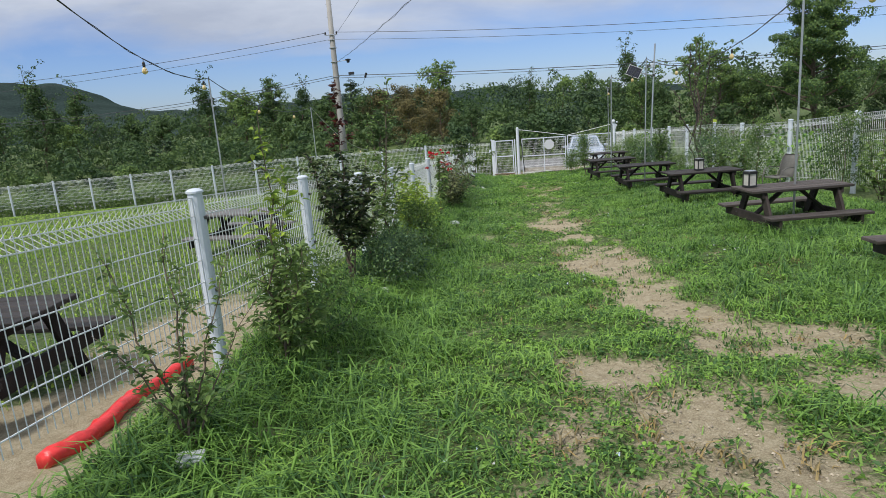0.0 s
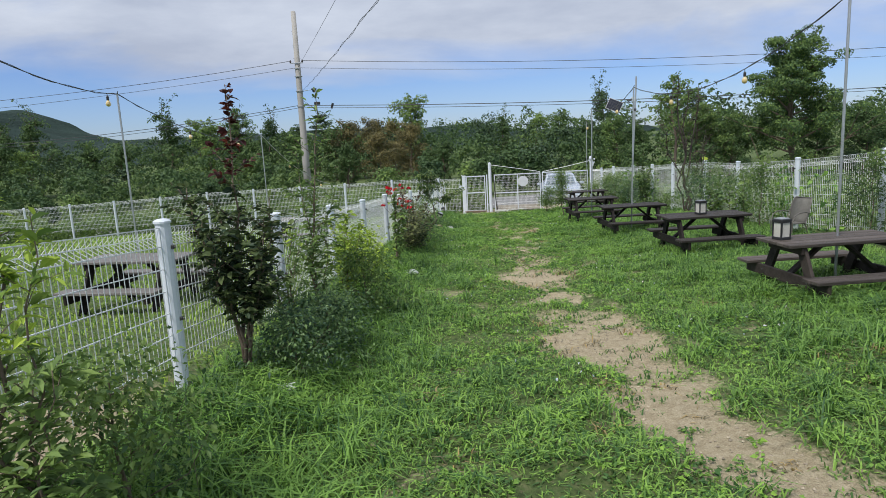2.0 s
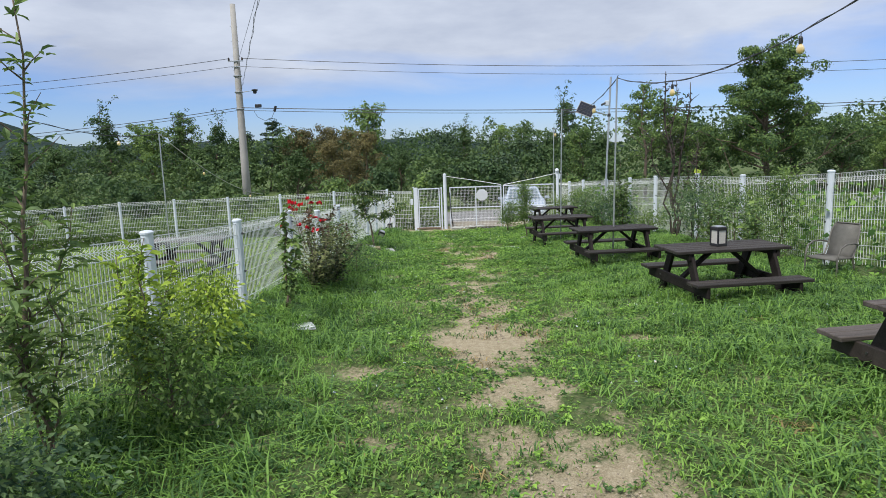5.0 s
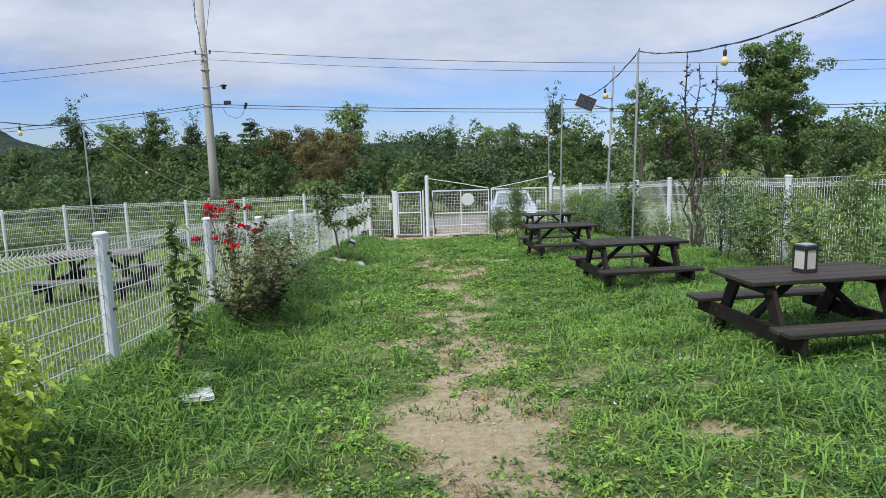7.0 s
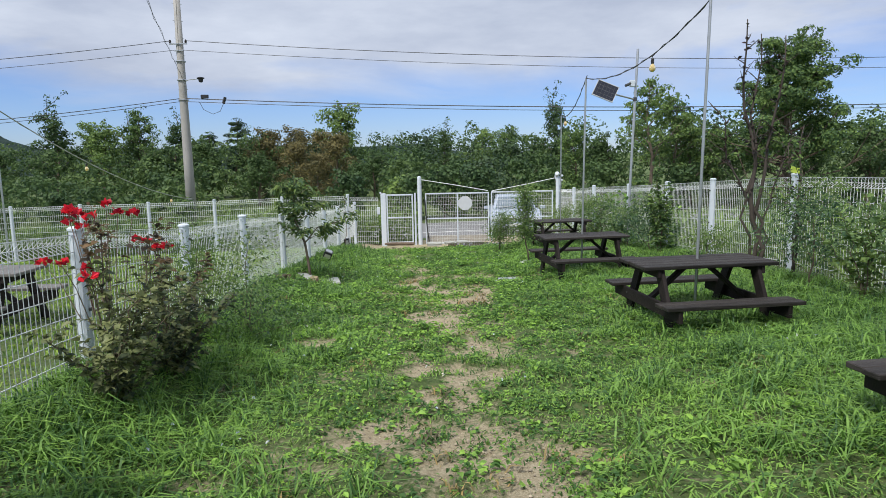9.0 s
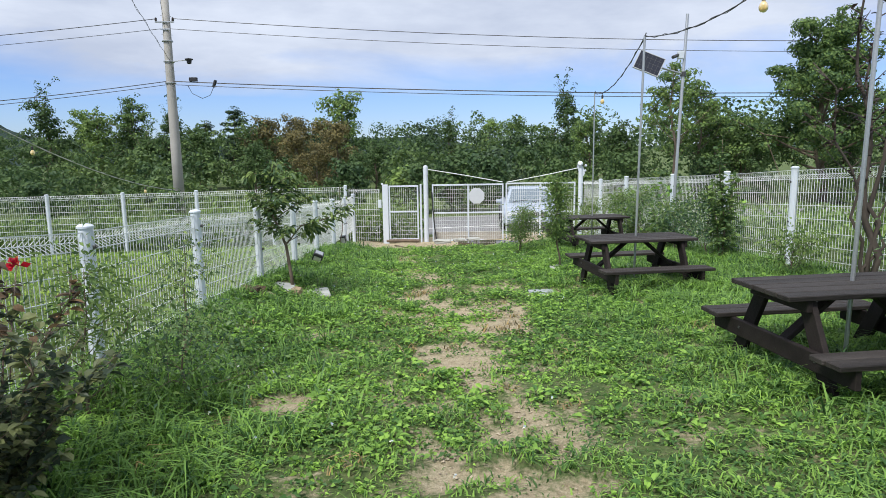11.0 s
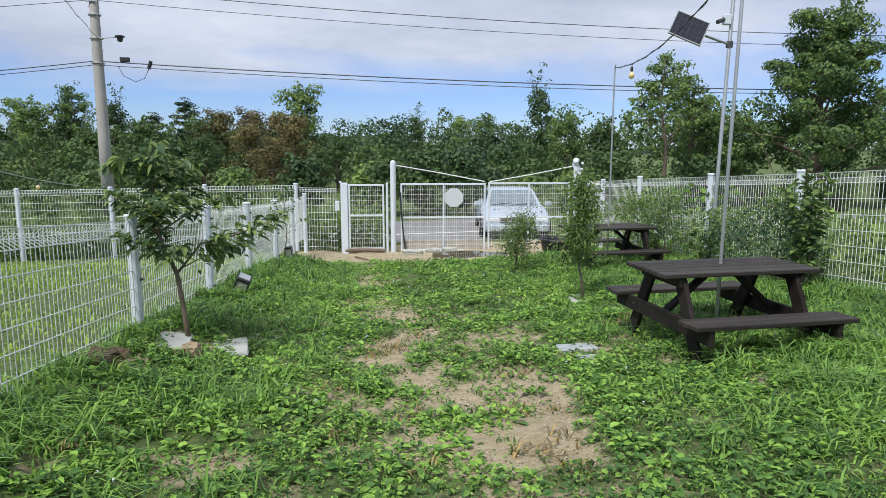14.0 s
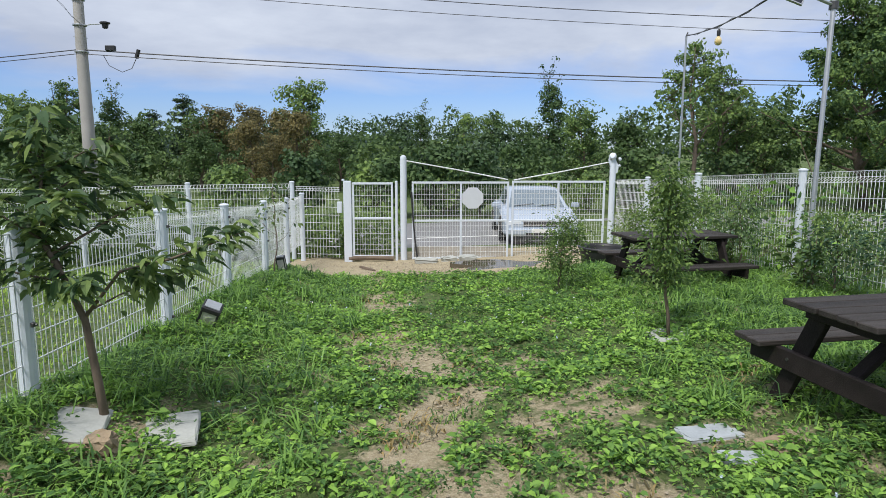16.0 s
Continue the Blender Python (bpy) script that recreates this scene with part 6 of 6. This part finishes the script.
def field(n, x0, x1, y0, y1, clump=0.25):
    x, y = rngg.uniform(x0, x1, n), rngg.uniform(y0, y1, n)
    b = bare(x, y)
    k = (rngg.random(n) > b * 1.45) & (0.5 * vnoise(x, y, clump, 61) + 0.5 * hump(x, y) + 0.6 * rngg.random(n) > 0.42)
    return x[k], y[k]


x, y = field(345000, -2.62, 6.3, 0.9, 32.0)
tall = 0.05 + 0.07 * vnoise(x, y, 1.1, 62) + 0.11 * ramp01(1.0, 2.0, -x) * vnoise(x, y, 0.5, 63) * (1 - 0.6 * ramp01(19, 23, y)) + 0.10 * ramp01(2.6, 4.2, x) * vnoise(x, y, 0.6, 64)
tall = tall * (1 - 0.55 * ramp01(17, 22, y) * (1 - ramp01(1.4, 2.0, np.abs(x + 0.2))))
tall = tall * (1 - 0.40 * ramp01(9, 11, y) * (1 - ramp01(1.2, 2.1, np.abs(x - 0.7))))
h = tall * rngg.uniform(0.5, 1.25, len(x)) * (0.75 + 0.5 * hump(x, y))
v, f = blades(rngg, x, y, h, rngg.uniform(0.009, 0.017, len(x)) * (0.7 + 2.2 * h), rngg.uniform(0.6, 1.7, len(x)))
tagged(part("grass", tri_mesh("grass", v, f, GRASS), GRASS), "uneven green grass with long blades near the fences", "grass", kind="stuff")

x, y = field(58000, -12, -2.62, 1.5, 34.8, 0.5)
h = (0.05 + 0.05 * vnoise(x, y, 1.5, 65)) * rngg.uniform(0.5, 1.3, len(x))
v, f = blades(rngg, x, y, h, rngg.uniform(0.016, 0.032, len(x)), rngg.uniform(0.2, 0.9, len(x)))
tagged(part("lawn_grass", tri_mesh("lawn_grass", v, f, LAWN), LAWN), "short bright green lawn grass beyond the fence", "grass", kind="stuff")
x, y = field(42000, -38, -12, 8.0, 34.8, 0.8)
h = (0.06 + 0.05 * vnoise(x, y, 1.5, 66)) * rngg.uniform(0.6, 1.3, len(x))
v, f = blades(rngg, x, y, h, rngg.uniform(0.04, 0.08, len(x)), rngg.uniform(0.3, 1.2, len(x)))
tagged(part("lawn_grass", tri_mesh("lawn_grass", v, f, LAWN), LAWN), "short bright green lawn grass beyond the fence", "grass", kind="stuff")


def tufts(n, x0, x1, y0, y1, dens, per, length, spread=0.05, droop=(0.5, 1.3)):
    """Clumps of long arching blades."""
    x, y = rngg.uniform(x0, x1, n), rngg.uniform(y0, y1, n)
    k = rngg.random(n) < dens(x, y)
    x, y = np.repeat(x[k], per), np.repeat(y[k], per)
    s = np.repeat(rngg.uniform(0.6, 1.3, k.sum()), per) * length
    x, y = x + rngg.normal(0, spread, len(x)), y + rngg.normal(0, spread, len(x))
    return blades(rngg, x, y, s * rngg.uniform(0.5, 1.2, len(x)), rngg.uniform(0.009, 0.017, len(x)), rngg.uniform(droop[0], droop[1], len(x)))


def rank(x, y):
    edge = np.maximum(ramp01(0.6, 1.7, -x) * (1 - 0.65 * ramp01(19, 23, y)), ramp01(2.4, 3.6, x) * 0.8)
    return np.clip(edge * (0.25 + vnoise(x, y, 0.8, 81)) + 0.22 * (1 - 0.7 * ramp01(14, 19, y)) * ramp01(0.6, 1.4, np.abs(x - 0.7)), 0, 1) * (1 - ramp01(0.3, 0.6, bare(x, y)))


v, f = tufts(8200, -2.45, 6.2, 1.0, 31, rank, 22, 0.23, 0.065, (0.8, 1.9))
tagged(part("long_grass", tri_mesh("long_grass", v, f, LONGGRASS), LONGGRASS), "arching tufts of long grass near the fences and tables", "grass", kind="stuff")
HAY = leafy("dry_grass_blade", (0.30, 0.24, 0.11), vary=0.4, thin=0.25)
v, f = tufts(900, -2.3, 5.5, 1.2, 31, lambda x, y: np.clip(ramp01(0.1, 0.4, bare(x, y)) + (vnoise(x, y, 0.7, 83) > 0.72), 0, 1) * 0.8, 16, 0.10, 0.06, (0.8, 1.8))
tagged(part("dry_grass", tri_mesh("dry_grass", v, f, HAY), HAY), "withered straw-coloured grass on bare soil edges", "grass", kind="stuff")
v, f = tufts(5200, -1.5, 4.5, 2.0, 31, lambda x, y: ramp01(0.2, 0.5, bare(x, y)) * ramp01(0.45, 0.7, vnoise(x, y, 0.5, 85)) * 0.9, 14, 0.06, 0.05, (0.4, 1.2))
tagged(part("soil_tufts", tri_mesh("soil_tufts", v, f, GRASS), GRASS), "small grass tufts sprouting from bare soil", "grass", kind="stuff")


def rosettes(n, x0, x1, y0, y1, size, dens, leaves=8):
    x, y = rngg.uniform(x0, x1, n), rngg.uniform(y0, y1, n)
    k = rngg.random(n) < dens(x, y)
    x, y = x[k], y[k]
    s = size * rngg.uniform(0.55, 1.35, len(x))
    x, y, s = (np.repeat(a, leaves) for a in (x, y, s))
    a = rngg.uniform(0, 2 * math.pi, len(x))
    r = s * rngg.uniform(0.0, 0.7, len(x))
    px, py = x + r * np.cos(a), y + r * np.sin(a)
    pz = turf(px, py) + s * rngg.uniform(0.05, 0.85, len(x))
    d = np.stack((np.cos(a), np.sin(a), rngg.uniform(-0.1, 0.9, len(x))), 1)
    return leaf_arrays(rngg, np.stack((px, py, pz), 1), d, s * rngg.uniform(0.55, 1.15, len(x)), 0.6, 0.2, 0.35)


def weed_zone(x, y):
    b = bare(x, y)
    n_ = vnoise(x, y, 0.6, 71) * 0.6 + vnoise(x, y, 0.22, 72) * 0.4
    z = 0.60 + 0.40 * ramp01(16, 22, y)
    return np.clip((n_ - 0.29) * 3.2, 0, 1) * z * (1 - 0.95 * ramp01(0.3, 0.55, b))


v, f = rosettes(15000, -2.4, 5.6, 1.2, 20, 0.040, weed_zone, 9)
tagged(part("broad_weeds", tri_mesh("broad_weeds", v, f, WEED), WEED), "low broad-leaved weeds among the grass", "weeds", kind="stuff")


def clumps(n, dens, radius, leaves):
    """Leafy plants with leaves fanning out from a common foot."""
    x, y = rngg.uniform(-2.35, 5.4, n), rngg.uniform(13.0, 31.9, n)
    k = rngg.random(n) < dens(x, y)
    x, y = x[k], y[k]
    R = radius * rngg.uniform(0.55, 1.4, len(x))
    x, y, R = (np.repeat(a, leaves) for a in (x, y, R))
    a = rngg.uniform(0, 2 * math.pi, len(x))
    r = R * rngg.uniform(0.0, 0.75, len(x))
    px, py = x + r * np.cos(a), y + r * np.sin(a)
    pz = turf(px, py) + R * rngg.uniform(0.05, 0.65, len(x)) * (1.15 - r / R)
    d = np.stack((np.cos(a + rngg.normal(0, 0.4, len(x))), np.sin(a), 0.15 + 1.1 * (1 - r / R) * rngg.random(len(x))), 1)
    return oval_leaves(rngg, np.stack((px, py, pz), 1), d, R * rngg.uniform(0.30, 0.66, len(x)), rngg.uniform(0.42, 0.62, len(x)), 0.12, 0.3)


def clump_zone(x, y):
    b = bare(x, y)
    n_ = vnoise(x, y, 0.75, 91) * 0.40 + vnoise(x, y, 0.26, 92) * 0.35 + 0.30 * hump(x, y)
    open_ = ramp01(0.20, 0.5, b)
    cover = np.clip((n_ - 0.26 - 0.035 * open_) * 5.0, 0, 1)
    return cover * (0.10 + 0.90 * ramp01(17.0, 21.5, y)) * (1 - ramp01(0.86, 0.98, b)) * (y < 31.6)


v, f = clumps(11000, clump_zone, 0.100, 17)
tagged(part("leafy_weeds", tri_mesh("leafy_weeds", v, f, WEED), WEED), "dense clumps of broad-leaved weeds on sandy soil", "weeds", kind="stuff")
v, f = rosettes(40000, -2.4, 5.8, 1.2, 31, 0.042, lambda x, y: np.clip((vnoise(x, y, 0.9, 73) - 0.15) * 2.2, 0, 1) * (1 - ramp01(0.4, 0.8, bare(x, y))), 7)
tagged(part("clover", tri_mesh("clover", v, f, GRASS), GRASS), "small-leaved green clover among the grass", "clover", kind="stuff")
n = 900
x, y = rngg.uniform(-2, 5, n), rngg.uniform(2, 30, n)
k = (bare(x, y) < 0.25) & (vnoise(x, y, 1.2, 75) > 0.52)
x, y = np.repeat(x[k], 5), np.repeat(y[k], 5)
v, f = leaf_arrays(rngg, np.stack((x, y, ground(x, y) + 0.11), 1), rngg.normal(size=(len(x), 3)) + np.array([0, 0, 0.5]), rngg.uniform(0.012, 0.02, len(x)), 0.9)
tagged(part("clover_flowers", tri_mesh("clover_flowers", v, f, CLOVER), CLOVER), "tiny white clover flowers in the grass", "flowers", kind="stuff")
PEBBLE = material("sandy_pebble", (0.40, 0.34, 0.25), rough=0.85, vary=0.35, island=0.5, bump=0.2)
n = 45000
x, y = rngg.uniform(-2.2, 4, n), rngg.uniform(2, 35, n)
k = bare(x, y) > 0.55
x, y = x[k], y[k]
s = rngg.uniform(0.004, 0.014, len(x))
c = np.stack((x, y, ground(x, y) + s * 0.4), 1)
oct_ = np.array([[1, 0, 0], [0, 1, 0], [-1, 0, 0], [0, -1, 0], [0, 0, 0.7], [0, 0, -0.7]])
v = (c[:, None, :] + oct_[None] * s[:, None, None] * rngg.uniform(0.7, 1.3, (len(x), 6, 1))).reshape(-1, 3)
fo = np.array([[0, 1, 4], [1, 2, 4], [2, 3, 4], [3, 0, 4], [1, 0, 5], [2, 1, 5], [3, 2, 5], [0, 3, 5]])
f = (np.arange(len(x))[:, None, None] * 6 + fo[None]).reshape(-1, 3)
tagged(part("pebbles", tri_mesh("pebbles", v, f, PEBBLE), PEBBLE), "loose pebbles on the bare sandy soil", "pebbles", kind="stuff")
